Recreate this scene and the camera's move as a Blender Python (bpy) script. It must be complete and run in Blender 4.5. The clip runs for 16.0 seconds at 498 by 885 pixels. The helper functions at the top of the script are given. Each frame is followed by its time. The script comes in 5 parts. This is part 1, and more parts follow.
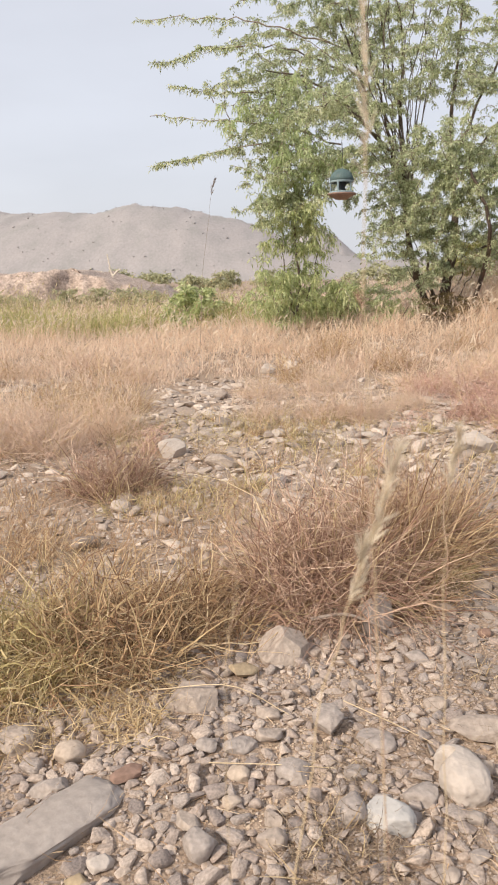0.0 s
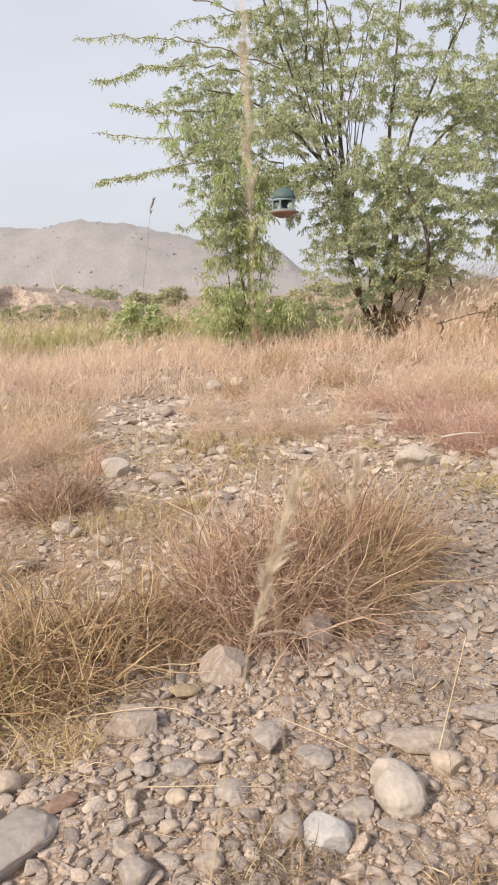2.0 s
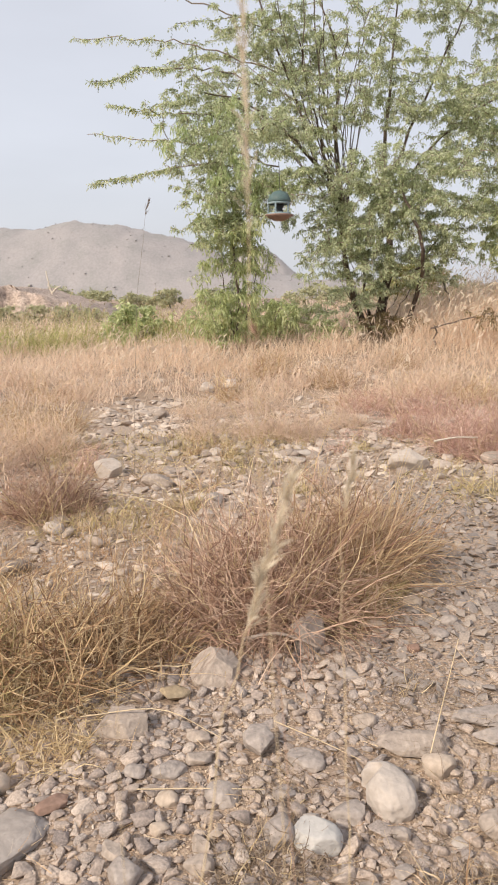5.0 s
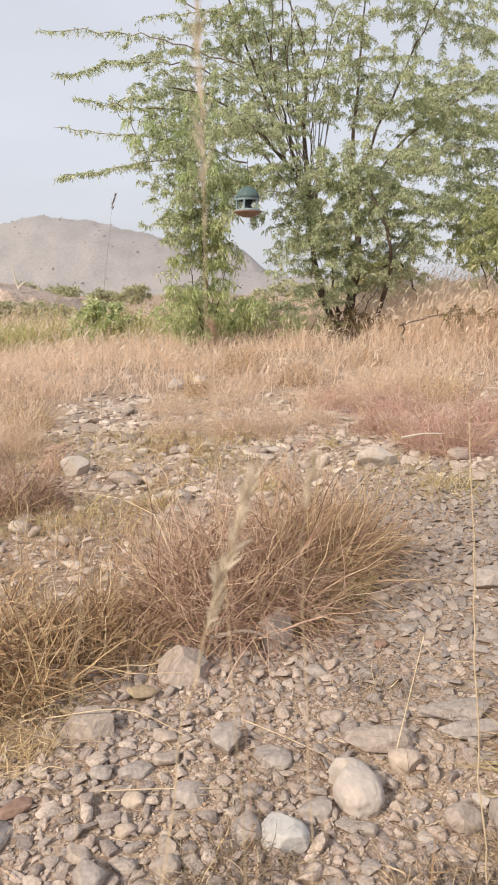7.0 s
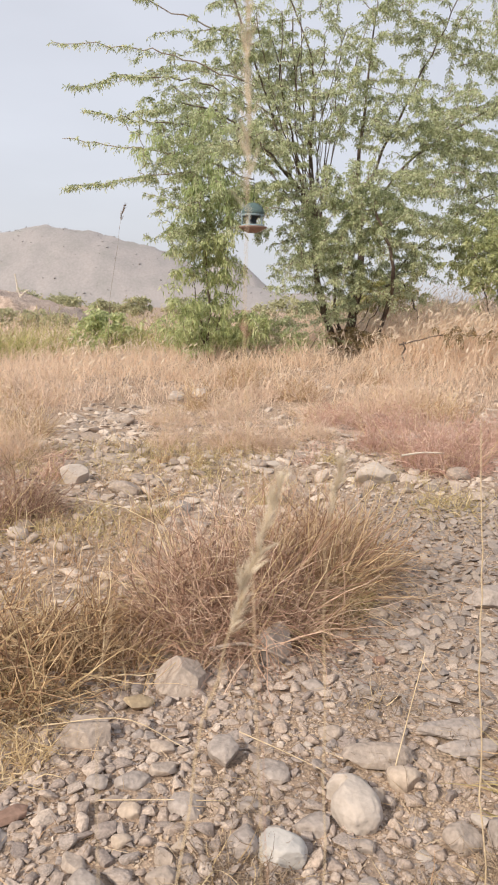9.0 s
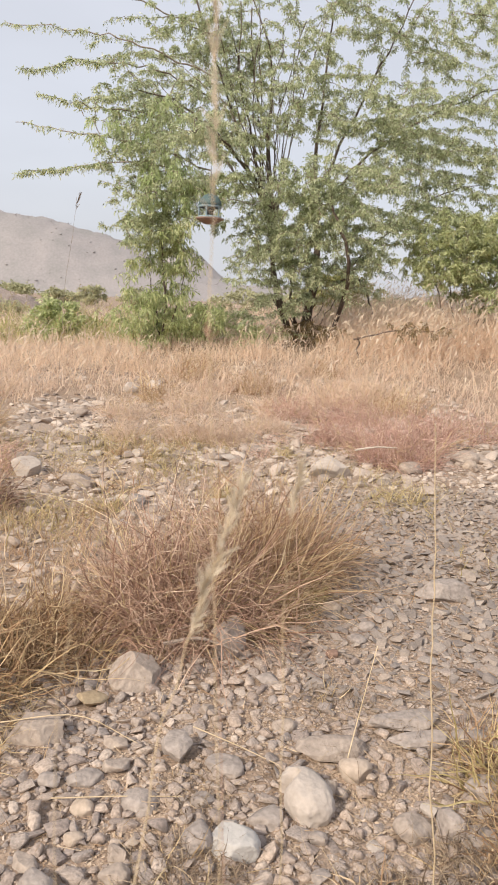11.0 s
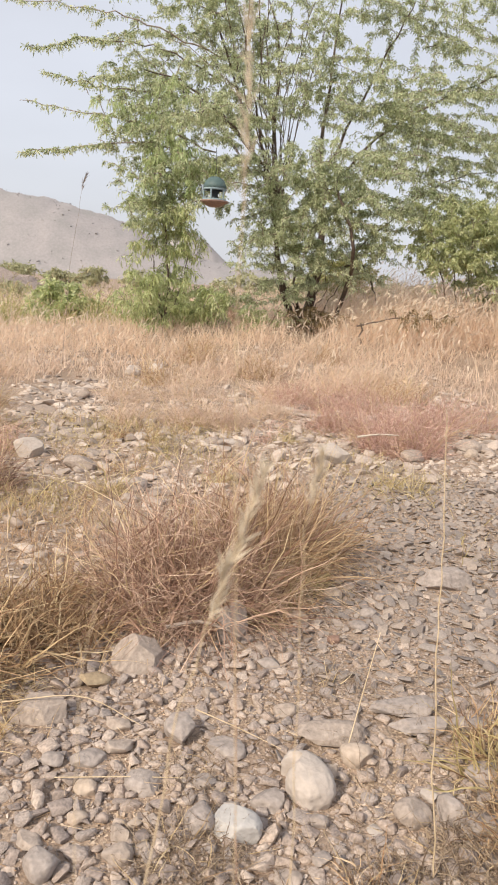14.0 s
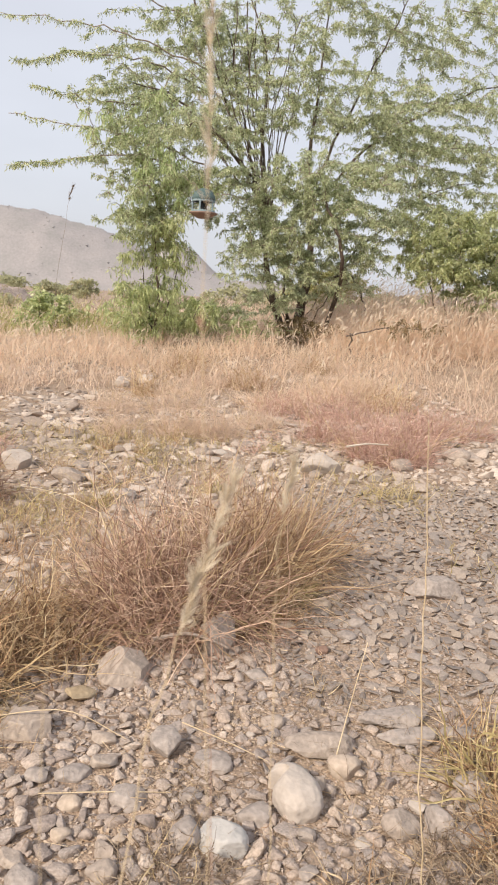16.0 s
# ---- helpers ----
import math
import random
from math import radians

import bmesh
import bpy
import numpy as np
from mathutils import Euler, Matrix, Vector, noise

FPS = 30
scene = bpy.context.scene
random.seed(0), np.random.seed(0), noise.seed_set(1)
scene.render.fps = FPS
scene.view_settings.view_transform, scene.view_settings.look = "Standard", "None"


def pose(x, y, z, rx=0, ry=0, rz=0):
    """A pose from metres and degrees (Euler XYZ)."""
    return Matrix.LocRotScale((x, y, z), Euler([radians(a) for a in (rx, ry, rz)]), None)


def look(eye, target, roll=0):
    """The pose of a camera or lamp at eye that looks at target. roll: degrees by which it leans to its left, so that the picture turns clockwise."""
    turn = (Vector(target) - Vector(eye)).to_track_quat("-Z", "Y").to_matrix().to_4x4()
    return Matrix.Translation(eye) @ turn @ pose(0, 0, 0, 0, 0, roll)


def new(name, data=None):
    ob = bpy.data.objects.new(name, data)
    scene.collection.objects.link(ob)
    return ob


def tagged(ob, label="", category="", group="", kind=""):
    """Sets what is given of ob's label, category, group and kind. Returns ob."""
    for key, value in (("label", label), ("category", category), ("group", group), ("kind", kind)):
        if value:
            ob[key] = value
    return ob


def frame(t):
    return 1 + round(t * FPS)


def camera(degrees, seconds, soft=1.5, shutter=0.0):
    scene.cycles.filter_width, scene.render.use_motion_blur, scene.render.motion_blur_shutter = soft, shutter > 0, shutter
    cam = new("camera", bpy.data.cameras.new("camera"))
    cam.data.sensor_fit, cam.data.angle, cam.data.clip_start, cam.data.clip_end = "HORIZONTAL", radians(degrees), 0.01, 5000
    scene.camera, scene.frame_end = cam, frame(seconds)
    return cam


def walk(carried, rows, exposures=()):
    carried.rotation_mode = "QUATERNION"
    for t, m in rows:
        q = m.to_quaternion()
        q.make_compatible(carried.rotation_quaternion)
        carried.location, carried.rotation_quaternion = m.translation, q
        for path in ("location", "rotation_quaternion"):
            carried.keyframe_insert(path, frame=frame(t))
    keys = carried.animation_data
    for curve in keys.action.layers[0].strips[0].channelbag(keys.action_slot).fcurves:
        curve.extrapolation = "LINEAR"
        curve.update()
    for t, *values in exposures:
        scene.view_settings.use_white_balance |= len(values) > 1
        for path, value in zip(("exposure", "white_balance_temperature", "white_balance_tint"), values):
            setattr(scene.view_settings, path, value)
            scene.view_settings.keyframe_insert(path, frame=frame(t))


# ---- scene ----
cam = camera(37.4, 16.0, soft=1.1)
PATH = [
    (0, (0.037, 0.038, 1.321), (0.023, 1.99, 0.888), -1.0),
    (0.5, (0.036, 0.011, 1.327), (0.05, 1.963, 0.895), -0.8),
    (1, (0.05, 0.022, 1.342), (0.08, 1.972, 0.897), -1.2),
    (1.5, (0.076, 0.042, 1.33), (0.126, 1.994, 0.899), -2.1),
    (2, (0.083, 0.022, 1.341), (0.206, 1.978, 0.945), -1.1),
    (2.5, (0.08, 0.014, 1.353), (0.159, 1.968, 0.931), -1.7),
    (3, (0.085, 0.01, 1.351), (0.187, 1.971, 0.971), -1.5),
    (3.5, (0.075, 0.016, 1.341), (0.16, 1.983, 0.987), -1.0),
    (4, (0.079, 0.007, 1.349), (0.19, 1.971, 0.988), -0.9),
    (4.5, (0.081, 0.023, 1.34), (0.208, 1.981, 0.951), -0.8),
    (6.8, (0.086, 0.036, 1.327), (0.3, 1.987, 0.942), 0.2),
    (7, (0.093, 0.039, 1.333), (0.316, 1.987, 0.935), -0.2),
    (7.5, (0.104, 0.038, 1.329), (0.346, 1.984, 0.939), -0.2),
    (8, (0.091, 0.047, 1.322), (0.332, 1.995, 0.937), 1.3),
    (8.2, (0.085, 0.042, 1.32), (0.309, 1.993, 0.944), 1.4),
    (10.3, (0.039, 0.036, 1.327), (0.338, 1.983, 0.978), 2.7),
    (10.5, (0.043, 0.036, 1.325), (0.362, 1.978, 0.967), 2.8),
    (11, (0.054, 0.041, 1.333), (0.41, 1.973, 0.958), 2.8),
    (11.5, (0.042, 0.038, 1.336), (0.429, 1.957, 0.931), 3.5),
    (12, (0.043, 0.05, 1.328), (0.436, 1.965, 0.902), 3.5),
    (12.5, (0.043, 0.064, 1.317), (0.428, 1.979, 0.887), 3.9),
    (13, (0.046, 0.075, 1.309), (0.42, 1.991, 0.876), 3.9),
    (13.5, (0.043, 0.061, 1.319), (0.396, 1.985, 0.905), 3.4),
    (14, (0.033, 0.048, 1.332), (0.391, 1.972, 0.917), 3.8),
    (14.5, (0.046, 0.055, 1.321), (0.403, 1.983, 0.926), 3.5),
    (15, (0.047, 0.05, 1.323), (0.409, 1.978, 0.936), 3.5),
    (15.5, (0.05, 0.044, 1.331), (0.44, 1.969, 0.952), 3.5),
    (16, (0.055, 0.052, 1.329), (0.434, 1.977, 0.944), 3.5),
]
walk(cam, [(t, look(eye, target, roll)) for t, eye, target, roll in PATH], [(0, 0.06), (4.5, 0.03), (7, 0.02), (11.5, 0.02), (13.5, 0.06), (16, 0.07)])

# the lens: small aperture, focused on the field
cam.data.dof.use_dof = True
cam.data.dof.focus_distance = 3.0
cam.data.dof.aperture_fstop = 10.5

# ---- light ----
SUN_FROM = Vector((-0.60, -0.50, 0.60)).normalized()
world = bpy.data.worlds.new("world")
scene.world = world
world.use_nodes = True
wn, wl = world.node_tree.nodes, world.node_tree.links
bg = wn["Background"]
sky = wn.new("ShaderNodeTexSky")
sky.sky_type, sky.sun_disc = "NISHITA", False
sky.sun_elevation = math.asin(SUN_FROM.z)
sky.sun_rotation = math.atan2(SUN_FROM.x, SUN_FROM.y)
sky.air_density, sky.dust_density, sky.ozone_density = 1.0, 4.0, 1.5
veil = wn.new("ShaderNodeMix")
veil.data_type = "RGBA"
veil.inputs[0].default_value = 0.72
veil.inputs[7].default_value = (7.75, 7.85, 8.45, 1)
wl.new(sky.outputs[0], veil.inputs[6])
cloud = wn.new("ShaderNodeTexNoise")
cloud.inputs["Scale"].default_value, cloud.inputs["Detail"].default_value = 2.2, 4
even = wn.new("ShaderNodeMapRange")
even.inputs["From Min"].default_value, even.inputs["From Max"].default_value = 0.3, 0.7
even.inputs["To Min"].default_value, even.inputs["To Max"].default_value = 0.94, 1.08
wash = wn.new("ShaderNodeVectorMath")
wash.operation = "SCALE"
coord = wn.new("ShaderNodeTexCoord")
streak = wn.new("ShaderNodeMapping")
streak.inputs["Scale"].default_value = (1.0, 1.0, 3.2)
streak.inputs["Rotation"].default_value = (0.0, 0.25, 0.0)
wl.new(coord.outputs["Generated"], streak.inputs["Vector"])
wl.new(streak.outputs["Vector"], cloud.inputs["Vector"])
wl.new(cloud.outputs["Fac"], even.inputs["Value"])
wl.new(even.outputs[0], wash.inputs["Scale"])
wl.new(veil.outputs[2], wash.inputs[0])
wl.new(wash.outputs[0], bg.inputs[0])
bg.inputs[1].default_value = 0.112
sun = new("sun", bpy.data.lights.new("sun", "SUN"))
sun.data.energy, sun.data.angle, sun.data.color = 4.0, radians(5.0), (1.0, 0.88, 0.73)
sun.matrix_world = look(SUN_FROM * 50, (0, 0, 0))


# ---- materials ----
def material(name, stops, rough=0.85, by="island", scale=8.0, grain=0.25, bump=0.3, detail=60.0, spread=0.5, stretch=None):
    """Colour from a ramp, driven by the piece's chance and two scales of noise, with fine relief."""
    m = bpy.data.materials.new(name)
    m.use_nodes = True
    n, l = m.node_tree.nodes, m.node_tree.links
    b = n["Principled BSDF"]
    b.inputs["Roughness"].default_value = rough
    b.inputs["Specular IOR Level"].default_value = 0.5 if "leaf" in name else 0.25
    tc = n.new("ShaderNodeTexCoord")
    big = n.new("ShaderNodeTexNoise")
    big.inputs["Scale"].default_value, big.inputs["Detail"].default_value = scale, 5
    place = tc.outputs["Object"]
    if stretch:
        mp = n.new("ShaderNodeMapping")
        mp.inputs["Scale"].default_value = stretch
        l.new(place, mp.inputs["Vector"])
        place = mp.outputs["Vector"]
    l.new(place, big.inputs["Vector"])
    fine = n.new("ShaderNodeTexNoise")
    fine.inputs["Scale"].default_value, fine.inputs["Detail"].default_value = detail, 6
    l.new(place, fine.inputs["Vector"])
    mix = n.new("ShaderNodeMath")
    mix.operation = "MULTIPLY_ADD"
    mix.inputs[1].default_value = spread
    if by == "island":
        chance = n.new("ShaderNodeNewGeometry").outputs["Random Per Island"]
    elif by == "object":
        chance = n.new("ShaderNodeObjectInfo").outputs["Random"]
    else:
        chance = big.outputs["Fac"]
    l.new(chance, mix.inputs[0])
    rest = n.new("ShaderNodeMath")
    rest.operation = "MULTIPLY_ADD"
    rest.inputs[1].default_value = 1 - spread
    rest.inputs[2].default_value = 0.0
    l.new(big.outputs["Fac"], rest.inputs[0])
    l.new(rest.outputs[0], mix.inputs[2])
    ramp = n.new("ShaderNodeValToRGB")
    el = ramp.color_ramp.elements
    for i, (p, c) in enumerate(stops):
        e = el[i] if i < 2 else el.new(p)
        e.position, e.color = p, (*c, 1)
    l.new(mix.outputs[0], ramp.inputs[0])
    fr = n.new("ShaderNodeMapRange")
    fr.inputs["From Min"].default_value, fr.inputs["From Max"].default_value = 0.3, 0.7
    fr.inputs["To Min"].default_value, fr.inputs["To Max"].default_value = 1 - grain, 1 + grain
    l.new(fine.outputs["Fac"], fr.inputs["Value"])
    mul = n.new("ShaderNodeVectorMath")
    mul.operation = "SCALE"
    l.new(ramp.outputs["Color"], mul.inputs[0])
    l.new(fr.outputs[0], mul.inputs["Scale"])
    l.new(mul.outputs[0], b.inputs["Base Color"])
    if bump:
        bp = n.new("ShaderNodeBump")
        bp.inputs["Strength"].default_value, bp.inputs["Distance"].default_value = bump, 0.01
        l.new(fine.outputs["Fac"], bp.inputs["Height"])
        l.new(bp.outputs["Normal"], b.inputs["Normal"])
    return m


def thin(m, amount=0.35):
    """Lets some light through leaves and blades."""
    n, l = m.node_tree.nodes, m.node_tree.links
    b, out = n["Principled BSDF"], n["Material Output"]
    tr = n.new("ShaderNodeBsdfTranslucent")
    l.new(b.inputs["Base Color"].links[0].from_socket, tr.inputs["Color"])
    mx = n.new("ShaderNodeMixShader")
    mx.inputs[0].default_value = amount
    l.new(b.outputs[0], mx.inputs[1])
    l.new(tr.outputs[0], mx.inputs[2])
    l.new(mx.outputs[0], out.inputs["Surface"])
    return m


M_GROUND = material("dry_earth", [(0.25, (0.25, 0.182, 0.134)), (0.5, (0.335, 0.252, 0.189)), (0.75, (0.425, 0.33, 0.254))], 0.95, "noise", 1.6, 0.4, 0.9, 90.0)
STONES = [(0.0, (0.235, 0.193, 0.17)), (0.2, (0.31, 0.256, 0.226)), (0.4, (0.41, 0.325, 0.265)), (0.55, (0.325, 0.279, 0.252)), (0.75, (0.44, 0.355, 0.295)), (1.0, (0.55, 0.463, 0.395))]
M_GRAVEL = material("gravel_stone", STONES, 0.92, "island", 14.0, 0.28, 0.4, 120.0, 0.85)
M_PALEGRAVEL = material("pale_gravel_stone", [(0.0, (0.25, 0.205, 0.172)), (0.4, (0.385, 0.317, 0.267)), (0.75, (0.50, 0.418, 0.355)), (1.0, (0.62, 0.53, 0.455))], 0.9, "island", 6.0, 0.18, 0.4, 60.0, 0.85)
M_SANDGRIT = material("sandy_grit", [(0.0, (0.37, 0.278, 0.20)), (0.5, (0.475, 0.368, 0.275)), (1.0, (0.58, 0.467, 0.36))], 0.95, "island", 6.0, 0.18, 0, 60.0, 0.85)
M_STONE = material("loose_stone", STONES, 0.92, "object", 1.4, 0.28, 0.5, 4.5, 0.78)
M_SLATE = material("grey_chip_stone", [(0.0, (0.21, 0.178, 0.158)), (0.3, (0.275, 0.237, 0.213)), (0.55, (0.35, 0.29, 0.243)), (0.8, (0.30, 0.261, 0.235)), (1.0, (0.46, 0.39, 0.33))], 0.9, "island", 6.0, 0.18, 0.4, 120.0, 0.85)
M_WHITE = material("white_stone", [(0.2, (0.40, 0.38, 0.36)), (0.8, (0.49, 0.465, 0.44))], 0.85, "noise", 9.0, 0.08, 0.4, 60.0)
M_SLAB = material("slab_stone", [(0.2, (0.31, 0.268, 0.238)), (0.8, (0.41, 0.357, 0.32))], 0.9, "noise", 5.0, 0.12, 0.4, 40.0)
M_LIME = material("limestone", [(0.2, (0.31, 0.255, 0.215)), (0.8, (0.42, 0.352, 0.30))], 0.9, "noise", 7.0, 0.2, 0.6, 60.0)
M_PALE = material("pale_stone", [(0.2, (0.40, 0.345, 0.30)), (0.8, (0.50, 0.437, 0.388))], 0.85, "noise", 9.0, 0.09, 0.4, 60.0)
M_GREY = material("grey_stone", [(0.2, (0.285, 0.244, 0.218)), (0.8, (0.40, 0.345, 0.308))], 0.9, "noise", 7.0, 0.2, 0.6, 60.0)
M_TAN = material("tan_stone", [(0.2, (0.40, 0.322, 0.258)), (0.8, (0.50, 0.412, 0.336))], 0.88, "noise", 9.0, 0.16, 0.4, 60.0)
M_RED = material("red_stone", [(0.2, (0.22, 0.138, 0.105)), (0.8, (0.30, 0.20, 0.155))], 0.88, "noise", 9.0, 0.2, 0.4, 60.0)
M_OCHRE = material("ochre_stone", [(0.2, (0.31, 0.235, 0.15)), (0.8, (0.41, 0.325, 0.22))], 0.85, "noise", 12.0, 0.2, 0.4, 60.0)
M_DRY = thin(material("dry_grass", [(0.0, (0.20, 0.11, 0.065)), (0.35, (0.44, 0.285, 0.165)), (0.7, (0.61, 0.455, 0.29)), (1.0, (0.77, 0.63, 0.45))], 0.75, "island", 3.0, 0.15, 0, 60, 0.8), 0.2)
M_BROWN = thin(material("brown_grass", [(0.0, (0.11, 0.058, 0.036)), (0.4, (0.30, 0.182, 0.105)), (0.75, (0.54, 0.38, 0.22)), (1.0, (0.76, 0.60, 0.40))], 0.75, "island", 3.0, 0.15, 0, 60, 0.8), 0.1)
M_ROSE = thin(material("rosy_grass", [(0.0, (0.31, 0.17, 0.14)), (0.5, (0.58, 0.375, 0.305)), (1.0, (0.78, 0.595, 0.50))], 0.75, "island", 3.0, 0.15, 0, 60, 0.8), 0.25)
M_WITHER = thin(material("withered_grass", [(0.0, (0.11, 0.075, 0.055)), (0.5, (0.27, 0.20, 0.14)), (1.0, (0.52, 0.42, 0.30))], 0.8, "island", 3.0, 0.15, 0, 60, 0.8), 0.15)
M_RUST = thin(material("rusty_grass", [(0.0, (0.15, 0.078, 0.055)), (0.4, (0.36, 0.225, 0.165)), (0.7, (0.56, 0.39, 0.29)), (1.0, (0.80, 0.64, 0.50))], 0.75, "island", 3.0, 0.15, 0, 60, 0.8), 0.1)
M_STRAW = thin(material("straw", [(0.0, (0.44, 0.31, 0.17)), (0.5, (0.62, 0.48, 0.28)), (1.0, (0.78, 0.65, 0.45))], 0.7, "island", 3.0, 0.15, 0, 60, 0.8), 0.3)
M_OLIVE = thin(material("greenish_grass", [(0.0, (0.25, 0.20, 0.085)), (0.5, (0.48, 0.39, 0.19)), (1.0, (0.70, 0.57, 0.34))], 0.75, "island", 3.0, 0.15, 0, 60, 0.8), 0.2)
M_FIELD = thin(material("field_grass", [(0.0, (0.6, 0.44, 0.33)), (0.4, (0.77, 0.598, 0.462)), (0.75, (0.85, 0.70, 0.55)), (1.0, (0.9, 0.80, 0.65))], 0.8, "island", 0.5, 0.12, 0, 60, 0.6), 0.45)
M_PINK = thin(material("pinkish_grass", [(0.0, (0.53, 0.385, 0.30)), (0.5, (0.71, 0.555, 0.44)), (1.0, (0.85, 0.72, 0.585))], 0.8, "island", 0.7, 0.12, 0, 60, 0.6), 0.3)
M_REED = thin(material("reed_grass", [(0.0, (0.20, 0.23, 0.08)), (0.4, (0.43, 0.43, 0.17)), (0.7, (0.62, 0.57, 0.29)), (1.0, (0.78, 0.67, 0.44))], 0.8, "island", 0.5, 0.12, 0, 60, 0.7), 0.35)
M_HEAD = thin(material("seed_head", [(0.0, (0.64, 0.52, 0.41)), (1.0, (0.85, 0.74, 0.61))], 0.85, "island", 3.0, 0.15, 0, 60, 0.8), 0.45)
M_FLUFF = thin(material("pale_fluff", [(0.0, (0.60, 0.52, 0.40)), (1.0, (0.80, 0.72, 0.58))], 0.9, "island", 3.0, 0.15, 0, 60, 0.8), 0.5)
M_BARK = material("dark_bark", [(0.25, (0.075, 0.055, 0.045)), (0.75, (0.17, 0.135, 0.11))], 0.95, "noise", 3.0, 0.35, 0.9, 35.0)
M_TWIG = material("twig_bark", [(0.0, (0.14, 0.11, 0.09)), (1.0, (0.36, 0.30, 0.25))], 0.95, "island", 3.0, 0.2, 0, 35.0, 0.8)
M_LEAF = thin(material("mesquite_leaf", [(0.0, (0.145, 0.175, 0.10)), (0.3, (0.355, 0.41, 0.24)), (0.5, (0.545, 0.595, 0.375)), (0.75, (0.72, 0.75, 0.515)), (1.0, (0.83, 0.84, 0.67))], 0.42, "island", 0.9, 0.12, 0, 60, 0.65), 0.52)
M_SAP = thin(material("sapling_leaf", [(0.0, (0.20, 0.25, 0.11)), (0.4, (0.44, 0.50, 0.24)), (0.7, (0.64, 0.67, 0.37)), (1.0, (0.78, 0.79, 0.53))], 0.45, "island", 1.2, 0.12, 0, 60, 0.65), 0.5)
M_CURTAIN = thin(material("drooping_leaf", [(0.0, (0.24, 0.31, 0.15)), (0.4, (0.51, 0.60, 0.32)), (0.7, (0.69, 0.75, 0.46)), (1.0, (0.82, 0.84, 0.62))], 0.45, "island", 1.0, 0.12, 0, 60, 0.65), 0.58)
M_REEDSEED = thin(material("reed_seed", [(0.0, (0.30, 0.24, 0.13)), (1.0, (0.62, 0.52, 0.33))], 0.85, "island", 3.0, 0.15, 0, 60, 0.8), 0.35)
M_SHRUB = thin(material("shrub_leaf", [(0.0, (0.26, 0.30, 0.145)), (0.5, (0.50, 0.54, 0.29)), (1.0, (0.70, 0.71, 0.45))], 0.6, "island", 1.2, 0.15, 0, 60, 0.7), 0.5)
M_FAR = thin(material("far_scrub_leaf", [(0.0, (0.32, 0.33, 0.19)), (1.0, (0.52, 0.50, 0.32))], 0.8, "island", 1.0, 0.15, 0, 60, 0.7), 0.3)
M_DEADLEAF = thin(material("dead_leaf", [(0.0, (0.16, 0.12, 0.06)), (1.0, (0.36, 0.27, 0.14))], 0.8, "island", 3.0, 0.2, 0, 60, 0.8), 0.2)
# far hill rock with the distance haze painted into its pale, low-contrast colour
M_HILL = material("hazy_hill_rock", [(0.32, (0.285, 0.272, 0.262)), (0.5, (0.32, 0.298, 0.293)), (0.68, (0.345, 0.317, 0.31))], 0.95, "noise", 0.05, 0.09, 0, 0.5, 0.5, (1, 0.3, 1))
# scrub on the hill, its colour greyed towards the slope to stand in for haze
M_SPECK = material("hazy_scrub_specks", [(0.0, (0.275, 0.258, 0.252)), (1.0, (0.325, 0.302, 0.294))], 0.95, "island", 0.2, 0.1, 0, 1.0, 0.9)
M_BANK = material("bank_earth", [(0.25, (0.24, 0.18, 0.15)), (0.45, (0.36, 0.285, 0.24)), (0.6, (0.43, 0.345, 0.29)), (0.8, (0.52, 0.43, 0.365))], 0.95, "noise", 2.2, 0.45, 1.0, 9.0)
M_BONE = material("bleached_wood", [(0.2, (0.52, 0.46, 0.38)), (0.8, (0.68, 0.61, 0.52))], 0.9, "noise", 5.0, 0.15, 0.4, 40.0)
M_PALESTRAW = material("pale_straw", [(0.2, (0.48, 0.37, 0.235)), (0.8, (0.62, 0.50, 0.345))], 0.8, "noise", 9.0, 0.15, 0.1, 60.0)
M_TEAL = material("teal_paint", [(0.2, (0.065, 0.105, 0.105)), (0.8, (0.10, 0.15, 0.15))], 0.5, "noise", 9.0, 0.15, 0.15, 60.0)
M_PALEBLUE = material("pale_blue_paint", [(0.2, (0.17, 0.24, 0.27)), (0.8, (0.28, 0.36, 0.39))], 0.5, "noise", 9.0, 0.12, 0.15, 60.0)
M_TRAY = material("rusty_red_tray", [(0.2, (0.21, 0.145, 0.12)), (0.8, (0.29, 0.205, 0.17))], 0.6, "noise", 9.0, 0.2, 0.2, 60.0)
M_DARK = material("dark_plastic", [(0.2, (0.02, 0.03, 0.035)), (0.8, (0.04, 0.05, 0.055))], 0.5, "noise", 9.0, 0.15, 0.1, 60.0)


# ---- geometry helpers ----
def link_mesh(name, V, F, mat, parent=None, smooth=False, sharp=None):
    """One mesh object from arrays of places and of faces with equal corner counts."""
    V, F = np.asarray(V, np.float32), np.asarray(F, np.int32)
    me = bpy.data.meshes.new(name)
    k = F.shape[1]
    me.vertices.add(len(V))
    me.vertices.foreach_set("co", V.ravel())
    me.loops.add(F.size)
    me.loops.foreach_set("vertex_index", F.ravel())
    me.polygons.add(len(F))
    me.polygons.foreach_set("loop_start", np.arange(0, F.size, k, dtype=np.int32))
    me.update(calc_edges=True)
    me.validate()
    if smooth:
        me.polygons.foreach_set("use_smooth", np.ones(len(me.polygons), bool))
        if sharp:
            me.set_sharp_from_angle(angle=radians(sharp))
    me.materials.append(mat)
    ob = new(name, me)
    ob.parent = parent
    return ob


def unit(v):
    return v / np.maximum(np.linalg.norm(v, axis=-1, keepdims=True), 1e-9)


